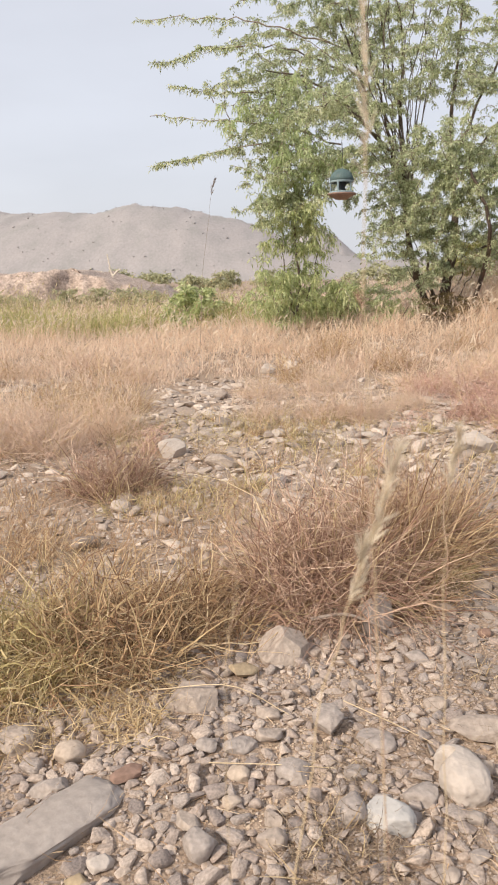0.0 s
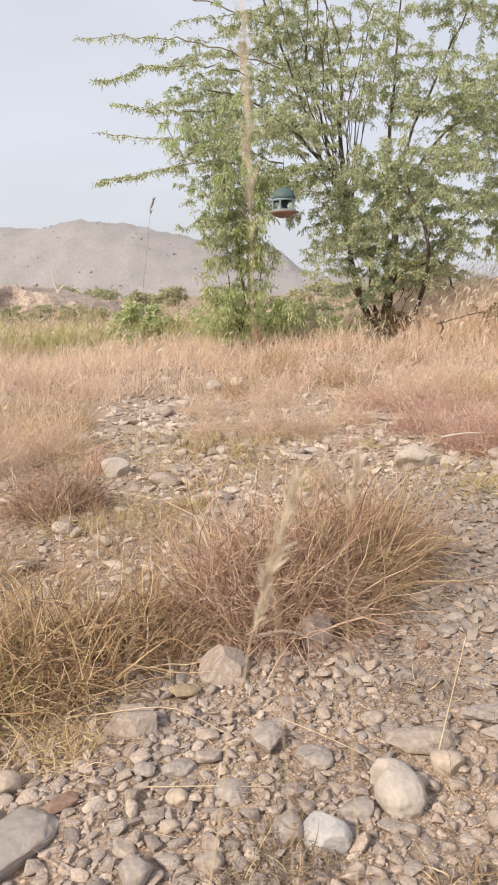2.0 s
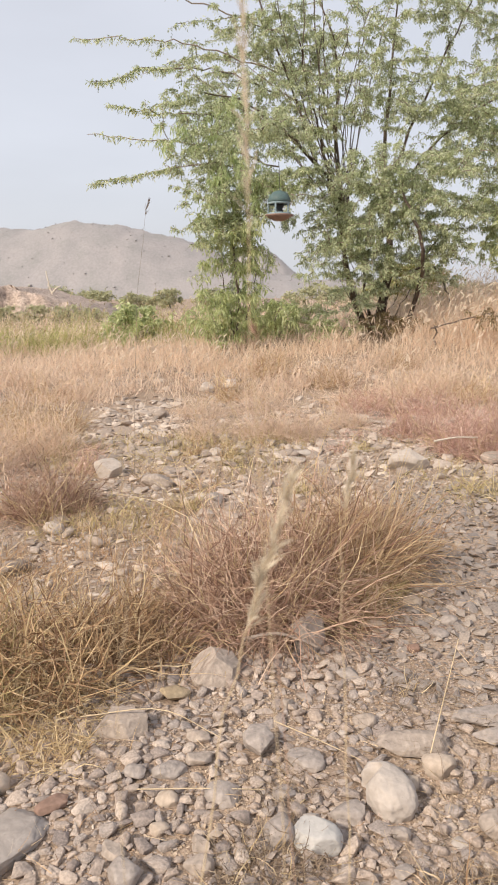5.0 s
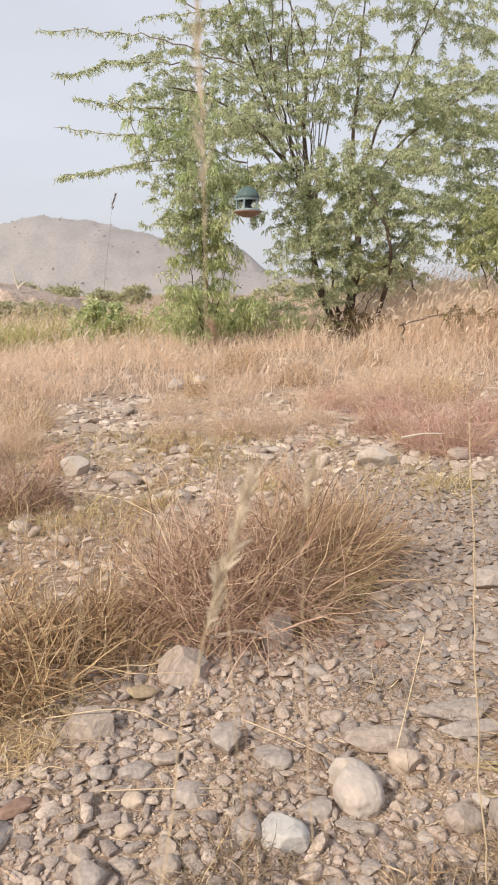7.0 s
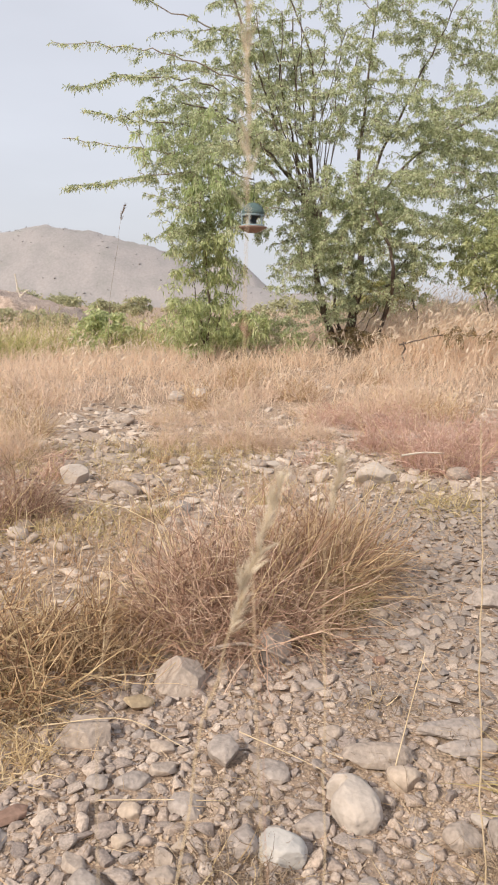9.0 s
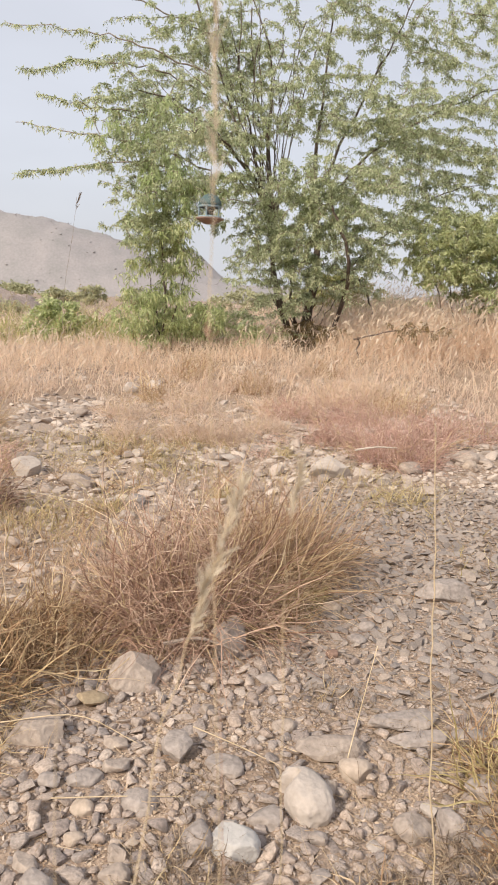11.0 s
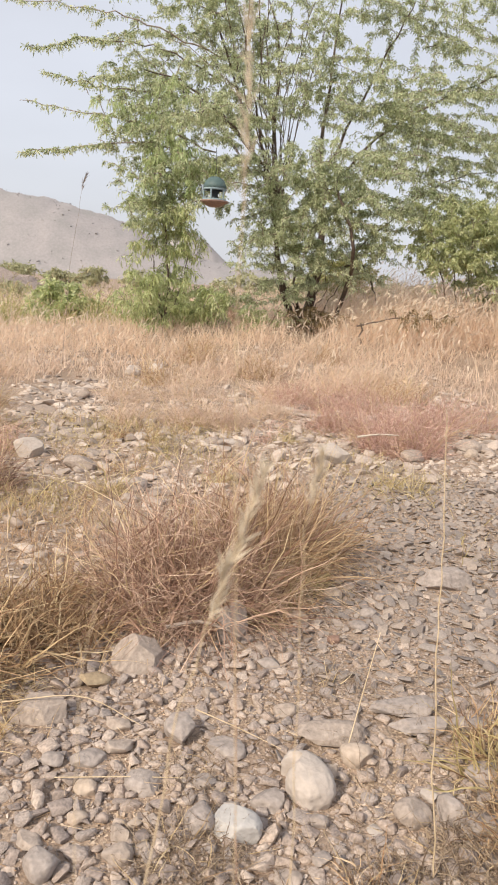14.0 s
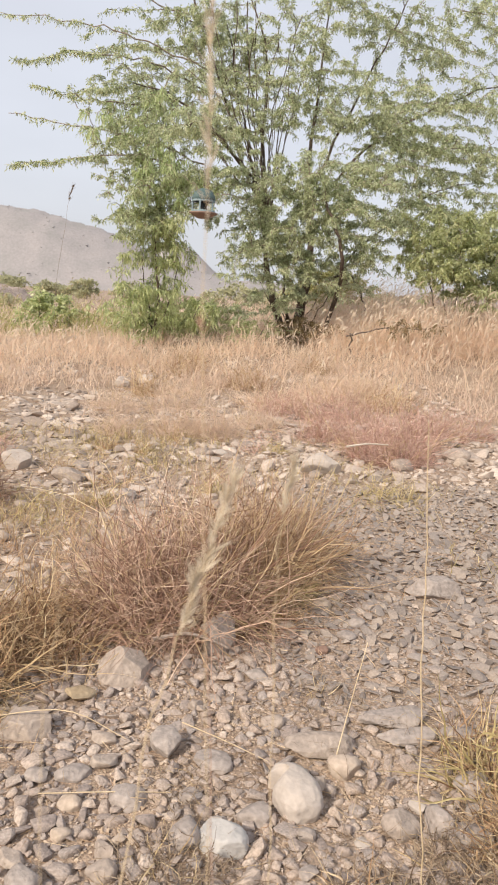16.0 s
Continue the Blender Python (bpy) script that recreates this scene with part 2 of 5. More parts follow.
def strips(rng, base, way, length, width, segs=3, droop=0.8, taper=1.0, wob=0.0):
    """Blades: bent, tapered ribbons. base, way: (n, 3); length, width: (n,); droop bends them down."""
    n = len(base)
    droop = np.broadcast_to(np.asarray(droop, float), (n,))
    side = unit(np.cross(way, unit(rng.normal(size=(n, 3)))))
    p, d = base.copy(), unit(way)
    V = np.zeros((n, segs + 1, 2, 3))
    bend = rng.normal(size=(n, 3)) * wob * (2.4 if wob > 0.3 else 1.0)
    kink = 1.75 if wob > 0.55 else 1.3 if wob > 0.2 else 0.0
    for s in range(segs + 1):
        q = s / segs
        w = width * (1 - 0.92 * q ** 1.6) if taper > 0 else width * (0.25 + 1.5 * q * (1 - q) * 1.9)
        V[:, s, 0], V[:, s, 1] = p - side * w[:, None] / 2, p + side * w[:, None] / 2
        d = unit(d + (np.array([0, 0, -1.0]) * droop[:, None] + bend + rng.normal(size=(n, 3)) * kink) / segs)
        p = p + d * (length / segs)[:, None]
    i = (np.arange(n) * (segs + 1) * 2)[:, None] + (np.arange(segs) * 2)[None]
    F = np.stack([i, i + 1, i + 3, i + 2], -1).reshape(-1, 4)
    return V.reshape(-1, 3), F


def joined(pairs):
    off, Vs, Fs = 0, [], []
    for V, F in pairs:
        Vs.append(V), Fs.append(F + off)
        off += len(V)
    return np.concatenate(Vs), np.concatenate(Fs)


def tube(points, radii, sides=6):
    """A tapered limb along points."""
    P, R = np.asarray(points, float), np.asarray(radii, float)
    T = unit(np.gradient(P, axis=0))
    ref = np.array([0.31, 0.95, 0.1])
    A = unit(np.cross(T, ref))
    B = np.cross(T, A)
    a = np.arange(sides) / sides * 2 * np.pi
    V = P[:, None] + R[:, None, None] * (A[:, None] * np.cos(a)[None, :, None] + B[:, None] * np.sin(a)[None, :, None])
    i = np.arange(len(P) - 1)[:, None] * sides
    j = np.arange(sides)[None]
    F = np.stack([i + j, i + (j + 1) % sides, i + sides + (j + 1) % sides, i + sides + j], -1).reshape(-1, 4)
    return V.reshape(-1, 3), F


def curve(points, n=12, rng=None, wob=0.0):
    """A smooth line through a few places."""
    P = np.asarray(points, float)
    t = np.linspace(0, len(P) - 1, n)
    i = np.clip(t.astype(int), 0, len(P) - 2)
    f = (t - i)[:, None]
    pad = np.concatenate([[2 * P[0] - P[1]], P, [2 * P[-1] - P[-2]]])
    a, b, c, d = pad[i], pad[i + 1], pad[i + 2], pad[i + 3]
    Q = 0.5 * (2 * b + (c - a) * f + (2 * a - 5 * b + 4 * c - d) * f ** 2 + (3 * b - a - 3 * c + d) * f ** 3)
    if rng is not None and wob:
        Q[1:-1] += rng.normal(size=(n - 2, 3)) * wob
    return Q


LAT = np.random.default_rng(7).random((256, 256))


def lumps(x, y, size):
    """Smooth noise from 0 to 1 on a plan, for arrays."""
    x, y = np.asarray(x, float) / size, np.asarray(y, float) / size
    i, j = np.floor(x).astype(int), np.floor(y).astype(int)
    f, g = x - i, y - j
    f, g = f * f * (3 - 2 * f), g * g * (3 - 2 * g)
    L = lambda a, b: LAT[a % 256, b % 256]
    return (L(i, j) * (1 - f) + L(i + 1, j) * f) * (1 - g) + (L(i, j + 1) * (1 - f) + L(i + 1, j + 1) * f) * g


def step(a, b, v):
    q = np.clip((v - a) / (b - a), 0, 1)
    return q * q * (3 - 2 * q)


def height(x, y):
    """The lie of the land: flat and stony in front, a low rise under the trees, a flat plain beyond."""
    x, y = np.asarray(x, float), np.asarray(y, float)
    rise = step(8.5, 16.5, y) * (1 - step(24, 60, y)) * np.clip(0.22 + 0.075 * x, 0.0, 0.9)
    near = 1 - step(12, 30, np.hypot(x, y))
    rough = (lumps(x, y, 0.9) - 0.5) * 0.05 + (lumps(x + 9, y + 4, 0.25) - 0.5) * 0.022
    return rise + near * rough


# ---- ground ----
def ground_sheet():
    gx = np.concatenate([-np.geomspace(3000, 3.2, 40), np.arange(-3.0, 4.6, 0.06), np.geomspace(4.8, 3000, 40)])
    gy = np.concatenate([-np.geomspace(3000, 1.2, 24), np.arange(-1.0, 0.9, 0.3), np.arange(1.0, 7, 0.06), np.geomspace(7.1, 3000, 90)])
    X, Y = np.meshgrid(gx, gy)
    V = np.stack([X, Y, height(X, Y)], -1).reshape(-1, 3)
    w = len(gx)
    i = (np.arange(len(gy) - 1)[:, None] * w + np.arange(w - 1)[None]).ravel()
    return link_mesh("ground", V, np.stack([i, i + 1, i + w + 1, i + w], -1), M_GROUND, smooth=True)


ground = tagged(ground_sheet(), "dry tan earth strewn with gravel and straw", "ground", kind="structure")


def hull(rng, n=22, power=0.75):
    """A worn pebble: the hull of places scattered on a squarish ball, unit size."""
    bm = bmesh.new()
    d = unit(rng.normal(size=(n, 3)))
    d = np.sign(d) * np.abs(d) ** power
    d = d / np.abs(d).max() * rng.uniform(0.85, 1.0, (n, 1))
    for p in d:
        bm.verts.new(p)
    bmesh.ops.convex_hull(bm, input=bm.verts[:])
    bmesh.ops.delete(bm, geom=[v for v in bm.verts if not v.link_faces], context="VERTS")
    bm.verts.ensure_lookup_table()
    bm.verts.index_update()
    V = np.array([v.co[:] for v in bm.verts])
    F = np.array([[v.index for v in f.verts] for f in bm.faces])
    bm.free()
    return V, F


def cobble(rng, n=11, power=0.62, wear=0.17):
    """An angular stone with worn edges: a blocky hull whose edges are planed off, unit size."""
    V, F = hull(rng, n, power)
    bm = bmesh.new()
    vs = [bm.verts.new(p) for p in V]
    for f in F:
        bm.faces.new([vs[i] for i in f])
    bmesh.ops.dissolve_limit(bm, angle_limit=radians(16), verts=bm.verts[:], edges=bm.edges[:])
    bmesh.ops.bevel(bm, geom=bm.edges[:], offset=wear, segments=1, affect="EDGES", clamp_overlap=True)
    bmesh.ops.triangulate(bm, faces=bm.faces[:])
    bm.verts.index_update()
    V = np.array([v.co[:] for v in bm.verts])
    F = np.array([[v.index for v in f.verts] for f in bm.faces])
    bm.free()
    return V, F


FOOT = []  # ground covered by the rocks: place, width, depth, turn


def clear(xy, grow=0.9):
    """Only the places that no larger rock covers."""
    ok = np.ones(len(xy), bool)
    for x, y, w, d, turn in FOOT:
        c, q = math.cos(radians(turn)), math.sin(radians(turn))
        u, v = xy[:, 0] - x, xy[:, 1] - y
        ok &= ((u * c + v * q) / (w / 2 * grow)) ** 2 + ((v * c - u * q) / (d / 2 * grow)) ** 2 > 1
    return xy[ok]


PRNG = np.random.default_rng(11)
PEBBLES = [hull(PRNG, 13) for _ in range(20)]
COBBLES = [cobble(PRNG, 11 + k % 4, 0.66 + 0.04 * (k % 4), 0.2) for k in range(16)]
SMALL = [hull(PRNG, 9, 0.85) for _ in range(12)]


def spin(rng, n, tilt=0.35):
    """Turn matrices: any heading, slight tilt."""
    a, b, c = rng.uniform(0, 2 * np.pi, n), rng.normal(size=n) * tilt, rng.normal(size=n) * tilt
    z, o = np.zeros(n), np.ones(n)
    Rz = np.array([[np.cos(a), -np.sin(a), z], [np.sin(a), np.cos(a), z], [z, z, o]]).transpose(2, 0, 1)
    Rx = np.array([[o, z, z], [z, np.cos(b), -np.sin(b)], [z, np.sin(b), np.cos(b)]]).transpose(2, 0, 1)
    Ry = np.array([[np.cos(c), z, np.sin(c)], [z, o, z], [-np.sin(c), z, np.cos(c)]]).transpose(2, 0, 1)
    return Rz @ Rx @ Ry


def gravel(name, rng, xy, size, flat, mat, label, kinds=None, sharp=40, sunk=0.0, tilt=0.2):
    """Many small stones as one piece of loose stuff, bedded in the earth."""
    ok = clear(np.column_stack([xy, size]))
    xy, size = ok[:, :2], ok[:, 2]
    n = len(xy)
    R = spin(rng, n, tilt)
    S = np.stack([size * rng.uniform(0.85, 1.35, n), size * rng.uniform(0.6, 1.0, n), size * flat * rng.uniform(0.6, 1.3, n)], -1)
    z = height(xy[:, 0], xy[:, 1]) + S[:, 2] * (rng.uniform(-0.25, 0.6, n) - sunk)
    pairs = []
    kinds = kinds or PEBBLES
    pick = rng.integers(0, len(kinds), n)
    for k, (V, F) in enumerate(kinds):
        m = np.nonzero(pick == k)[0]
        if not len(m):
            continue
        W = np.einsum("nij,nvj->nvi", R[m], V[None] * S[m][:, None]) + np.stack([xy[m, 0], xy[m, 1], z[m]], -1)[:, None]
        pairs.append((W.reshape(-1, 3), (F[None] + (np.arange(len(m)) * len(V))[:, None, None]).reshape(-1, 3)))
    V, F = joined(pairs)
    return tagged(link_mesh(name, V, F, mat, ground, True, sharp), label, kind="stuff")


TAKEN = {}


def packed(rng, n, x0, x1, y0, y1, keep, middle, spread, least, most, close=0.86):
    """Stones laid side by side, the largest first, none on another or on those laid before."""
    xy = scatter(rng, n, x0, x1, y0, y1, keep)
    size = np.sort(np.clip(rng.lognormal(math.log(middle), spread, len(xy)), least, most))[::-1]
    cell, kept = TAKEN, []
    for k in range(len(xy)):
        x, y, s = xy[k, 0], xy[k, 1], size[k]
        i, j = int(x // 0.12), int(y // 0.12)
        if any((x - a) ** 2 + (y - b) ** 2 < (close * (s + c)) ** 2 for u in (-1, 0, 1) for v in (-1, 0, 1) for a, b, c in cell.get((i + u, j + v), ())):
            continue
        cell.setdefault((i, j), []).append((x, y, s))
        kept.append(k)
    return xy[kept], size[kept]


def scatter(rng, n, x0, x1, y0, y1, keep):
    xy = np.stack([rng.uniform(x0, x1, n), rng.uniform(y0, y1, n)], -1)
    return xy[rng.random(n) < keep(xy[:, 0], xy[:, 1])]


# ---- rocks ----
def rock_mesh(rng, sx, sy, sz, cuts=9, noise_amount=0.05, sub=4, near=0.66, far=0.92):
    """A weathered rock: a ball cut by planes, roughened, with small chips knocked off."""
    bm = bmesh.new()
    bmesh.ops.create_icosphere(bm, subdivisions=sub, radius=1.0)
    V = np.array([v.co[:] for v in bm.verts])
    F = np.array([[v.index for v in f.verts] for f in bm.faces])
    bm.free()
    V = np.sign(V) * np.abs(V) ** 0.78
    for _ in range(cuts):
        n = unit(rng.normal(size=3) * np.array([1, 1, 0.8]))
        d = rng.uniform(near, far)
        over = V @ n - d
        V = V - np.where(over > 0, over * 0.95, 0)[:, None] * n
    off = rng.uniform(0, 50, 3)
    n3 = np.array([noise.fractal(Vector(p * 2.2 + off), 0.8, 2.1, 5) + 0.35 * min(0.0, noise.noise(Vector(p * 5.5 + off))) for p in V])
    V = V * (1 + noise_amount * n3)[:, None]
    return V * np.array([sx, sy, sz]), F


ROCK_GROUP = "rocks on the stony ground"


def rock(x, y, wide, deep, high, turn, mat, label, seed, cuts=9, sink=0.25, rough=0.05, tilt=0.0, near=0.66, far=0.92, waist=0.0, faces=()):
    r = np.random.default_rng(seed)
    V, F = rock_mesh(r, wide / 2, deep / 2, high / 2, cuts, rough, 5 if wide > 0.11 else 4 if wide > 0.05 else 3, near, far)
    for *n, d in faces:
        # broken faces: flat planes across the rock
        n = unit(np.array(n))
        over = (V / np.array([wide, deep, high]) * 2) @ n - d
        V = V - np.where(over > 0, over * 0.96, 0)[:, None] * n * np.array([wide, deep, high]) / 2
    if waist:
        # a bay worn into one flank
        u, v = V[:, 0] / (wide / 2), V[:, 1] / (deep / 2)
        V[:, 0] += waist * wide * np.exp(-((v - 0.42) / 0.2) ** 2) * step(0.1, -0.7, u)
        V[:, 0] *= 1 - 0.12 * step(0.1, 0.7, v)
    FOOT.append((x, y, wide, deep, turn))
    ob = link_mesh("rock", V, F, mat, None, True, 42)
    ob.matrix_basis = pose(x, y, float(height(x, y)) + high * (0.5 - sink), tilt, tilt * 0.5, turn)
    return tagged(ob, label, "rock", ROCK_GROUP)


rock(0.135, 2.46, 0.20, 0.15, 0.14, 0, M_LIME, "blocky beige limestone rock beside a grass tussock", 74, 4, 0.22, 0.05, 0, 0.8, 0.95, 0, ((-0.8, -0.25, 0.6, 0.52), (0.62, -0.2, 0.75, 0.62), (0.05, -0.9, 0.45, 0.6), (0.9, -0.4, 0.1, 0.75)))
rock(-0.17, 2.13, 0.18, 0.12, 0.105, -14, M_LIME, "angular beige rock with a broken lower face", 2, 4, 0.3, 0.06, 0, 0.8, 0.95, 0, ((0.1, -0.15, 1.0, 0.62), (-0.1, -1.0, 0.25, 0.6), (0.75, -0.6, 0.35, 0.62), (-0.9, 0.0, 0.4, 0.75)))
rock(0.572, 1.755, 0.128, 0.195, 0.12, 14, M_PALE, "rounded pale cream boulder with a worn bay in its flank", 3, 0, 0.3, 0.06, 0, 0.72, 0.92, 0.36)
rock(0.345, 1.595, 0.145, 0.095, 0.085, -24, M_WHITE, "smooth white angular stone on gravel", 4, 7, 0.3, 0.04, 0, 0.62, 0.88)
rock(0.246, 2.02, 0.12, 0.13, 0.09, -40, M_GREY, "grey limestone cobble on gravel", 5, 12, 0.3, 0.06, 0, 0.55, 0.85)
rock(-0.53, 1.545, 0.56, 0.24, 0.11, 50, M_SLAB, "long flat grey rock slab lying in gravel", 46, 8, 0.42, 0.07, 0, 0.6, 0.9)
rock(0.262, 1.625, 0.075, 0.10, 0.07, 10, M_GREY, "upright grey stone leaning on a white one", 37, 9, 0.3)
rock(0.46, 1.70, 0.11, 0.09, 0.06, 20, M_GREY, "grey stone half sunk beside the pale boulder", 38, 9, 0.42)
rock(-0.68, 1.97, 0.13, 0.10, 0.08, 20, M_LIME, "pale rounded stone beside dry grass", 7, 7)
rock(-0.505, 1.90, 0.085, 0.085, 0.075, 50, M_TAN, "small tan cobble on gravel", 8, 7)
rock(0.70, 1.955, 0.22, 0.10, 0.07, -3, M_LIME, "flat beige slab half sunk in earth", 9, 11, 0.25)
rock(0.375, 1.92, 0.12, 0.10, 0.05, -20, M_GREY, "flat grey stone half sunk in earth", 10, 9, 0.4)
rock(0.589, 2.10, 0.075, 0.06, 0.05, 10, M_LIME, "small oval beige cobble", 11, 2)
rock(0.745, 1.85, 0.10, 0.075, 0.075, -15, M_TAN, "rounded warm tan stone", 12, 6)
rock(0.655, 1.80, 0.06, 0.05, 0.05, 40, M_TAN, "small tan stone against the pale boulder", 13, 6)
rock(0.82, 1.605, 0.105, 0.08, 0.075, 12, M_LIME, "blocky beige cobble on gravel", 14, 9)
rock(0.925, 1.60, 0.085, 0.08, 0.08, -30, M_GREY, "rounded grey-beige cobble on gravel", 15, 5)
rock(0.985, 1.555, 0.14, 0.09, 0.05, -12, M_GREY, "flat grey stone under straw", 16, 10)
rock(1.09, 1.72, 0.13, 0.09, 0.08, -25, M_GREY, "grey cobble behind a straw tuft", 17, 8)
rock(1.00, 2.08, 0.27, 0.11, 0.05, 3, M_GREY, "flat grey slab at the path's edge", 18, 14, 0.02, 0.08, 0, 0.5, 0.85)
rock(0.985, 1.965, 0.26, 0.10, 0.045, -4, M_GREY, "thin grey slab below another slab", 19, 14, 0.02, 0.08, 0, 0.5, 0.85)
rock(1.15, 1.96, 0.12, 0.08, 0.06, -16, M_GREY, "grey slab at a straw tuft", 20, 10)
rock(1.60, 3.15, 0.28, 0.16, 0.13, -6, M_GREY, "large flat grey stone on the chip path", 21, 12, 0.3)
rock(1.015, 3.02, 0.085, 0.06, 0.06, 0, M_TAN, "pale tan stone on the chip path", 22, 8)
rock(0.795, 2.80, 0.105, 0.07, 0.055, -8, M_TAN, "flat tan stone on the chip path", 23, 8)
rock(1.105, 2.80, 0.075, 0.055, 0.05, 10, M_GREY, "small dark grey oval stone", 24, 3)
rock(0.895, 2.59, 0.055, 0.045, 0.035, 10, M_RED, "small red-brown stone on the path", 25, 6)
rock(-0.317, 1.79, 0.11, 0.055, 0.025, 38, M_RED, "flat red-brown stone flake", 26, 9, 0.0)
rock(-0.01, 2.33, 0.12, 0.075, 0.035, 35, M_OCHRE, "flat ochre stone flake with a dark underside", 27, 9, -0.2, 0.05, 18)
rock(0.49, 2.67, 0.15, 0.10, 0.22, 20, M_GREY, "grey upright stone inside a grass tussock", 28, 9)
rock(-0.606, 5.62, 0.23, 0.17, 0.17, 10, M_PALE, "rounded pale rock among sparse grass", 29, 5, 0.2)
rock(-0.21, 5.26, 0.24, 0.14, 0.12, -5, M_LIME, "flat-topped pale rock on rubble", 30, 10, 0.2)
rock(1.74, 5.60, 0.34, 0.20, 0.20, -10, M_PALE, "large whitish rock at the rubble's edge", 31, 9, 0.2)
rock(0.60, 10.6, 0.24, 0.18, 0.18, 0, M_PALE, "pale rock in far dry grass", 32, 8, 0.2)
rock(0.25, 10.4, 0.24, 0.18, 0.16, 0, M_PALE, "pale rock in far dry grass", 33, 8, 0.2)
rock(2.5, 5.75, 0.22, 0.16, 0.12, 20, M_LIME, "grey-beige rock beside rusty grass", 34, 8, 0.2)
rock(3.15, 6.1, 0.28, 0.18, 0.14, -10, M_LIME, "pale rock beyond the path", 35, 8, 0.2)
rock(-0.32, 2.45, 0.12, 0.08, 0.10, 10, M_LIME, "beige stone at the foot of a tussock", 36, 8, 0.3)
rock(0.301, 9.647, 0.161, 0.122, 0.099, 21, M_PALE, "rounded pale cream stone among mid-field rubble", 100, 9, 0.3, 0.06, 0, 0.58, 0.88)
rock(0.596, 9.593, 0.146, 0.105, 0.088, -3, M_PALE, "angular pale cream stone among mid-field rubble", 101, 8, 0.3, 0.06, 0, 0.58, 0.88)
rock(-0.449, 6.746, 0.103, 0.078, 0.070, -18, M_PALE, "rounded pale cream stone among mid-field rubble", 102, 8, 0.3, 0.06, 0, 0.58, 0.88)
rock(-0.394, 6.311, 0.184, 0.141, 0.091, -7, M_LIME, "flat beige stone among mid-field rubble", 103, 10, 0.4, 0.06, 0, 0.58, 0.88)
rock(-0.096, 6.197, 0.114, 0.085, 0.074, 7, M_PALE, "angular pale cream stone among mid-field rubble", 104, 8, 0.3, 0.06, 0, 0.58, 0.88)
rock(0.230, 6.152, 0.151, 0.137, 0.098, 24, M_PALE, "rounded pale cream stone among mid-field rubble", 105, 9, 0.3, 0.06, 0, 0.58, 0.88)
rock(-0.407, 4.099, 0.110, 0.082, 0.049, 30, M_LIME, "flat beige stone bedded in gravel", 106, 10, 0.4, 0.06, 0, 0.58, 0.88)
rock(-0.253, 4.366, 0.055, 0.038, 0.035, -1, M_PALE, "angular pale cream stone bedded in gravel", 107, 12, 0.3, 0.06, 0, 0.58, 0.88)
rock(1.003, 6.222, 0.193, 0.144, 0.085, 15, M_PALE, "broad flat pale cream stone among mid-field rubble", 108, 11, 0.4, 0.06, 0, 0.58, 0.88)
rock(1.086, 5.861, 0.137, 0.101, 0.059, -30, M_LIME, "flat beige stone among mid-field rubble", 109, 8, 0.4, 0.06, 0, 0.58, 0.88)
rock(0.771, 6.737, 0.134, 0.110, 0.067, 28, M_GREY, "thin grey stone among mid-field rubble", 110, 11, 0.4, 0.06, 0, 0.58, 0.88)
rock(0.037, 5.617, 0.147, 0.128, 0.061, -15, M_LIME, "thin beige stone among mid-field rubble", 111, 8, 0.4, 0.06, 0, 0.58, 0.88)
rock(-0.158, 5.722, 0.176, 0.141, 0.074, 16, M_LIME, "thin beige stone among mid-field rubble", 112, 10, 0.4, 0.06, 0, 0.58, 0.88)
rock(0.686, 6.362, 0.147, 0.109, 0.065, 1, M_LIME, "thin beige stone among mid-field rubble", 113, 12, 0.4, 0.06, 0, 0.58, 0.88)
rock(0.182, 4.731, 0.161, 0.121, 0.105, -11, M_GREY, "blunt grey stone among mid-field rubble", 114, 10, 0.3, 0.06, 0, 0.58, 0.88)
rock(-0.416, 5.126, 0.111, 0.099, 0.051, -25, M_LIME, "flat beige stone among mid-field rubble", 115, 10, 0.4, 0.06, 0, 0.58, 0.88)
rock(1.904, 5.278, 0.112, 0.104, 0.072, -35, M_LIME, "blunt beige stone among mid-field rubble", 116, 10, 0.3, 0.06, 0, 0.58, 0.88)
rock(2.340, 5.014, 0.127, 0.111, 0.093, 1, M_LIME, "rounded beige stone among mid-field rubble", 117, 8, 0.3, 0.06, 0, 0.58, 0.88)
rock(3.101, 5.912, 0.152, 0.119, 0.099, 12, M_TAN, "blunt warm tan stone among mid-field rubble", 118, 12, 0.3, 0.06, 0, 0.58, 0.88)
rock(1.673, 2.862, 0.090, 0.078, 0.037, -16, M_LIME, "thin beige stone on the chip path", 119, 11, 0.4, 0.06, 0, 0.58, 0.88)
rock(2.025, 3.228, 0.120, 0.093, 0.076, -20, M_GREY, "angular grey stone on the chip path", 120, 10, 0.3, 0.06, 0, 0.58, 0.88)
rock(1.228, 2.987, 0.088, 0.074, 0.038, -19, M_GREY, "broad flat grey stone on the chip path", 121, 10, 0.4, 0.06, 0, 0.58, 0.88)
rock(1.027, 2.703, 0.085, 0.076, 0.037, 33, M_GREY, "broad flat grey stone on the chip path", 122, 8, 0.4, 0.06, 0, 0.58, 0.88)
rock(1.084, 3.214, 0.086, 0.070, 0.036, -26, M_GREY, "flat grey stone on the chip path", 123, 8, 0.4, 0.06, 0, 0.58, 0.88)
rock(1.131, 3.147, 0.080, 0.057, 0.038, -21, M_GREY, "thin grey stone on the chip path", 124, 12, 0.4, 0.06, 0, 0.58, 0.88)
rock(3.318, 6.695, 0.170, 0.121, 0.115, 1, M_LIME, "blunt beige stone among mid-field rubble", 125, 8, 0.3, 0.06, 0, 0.58, 0.88)
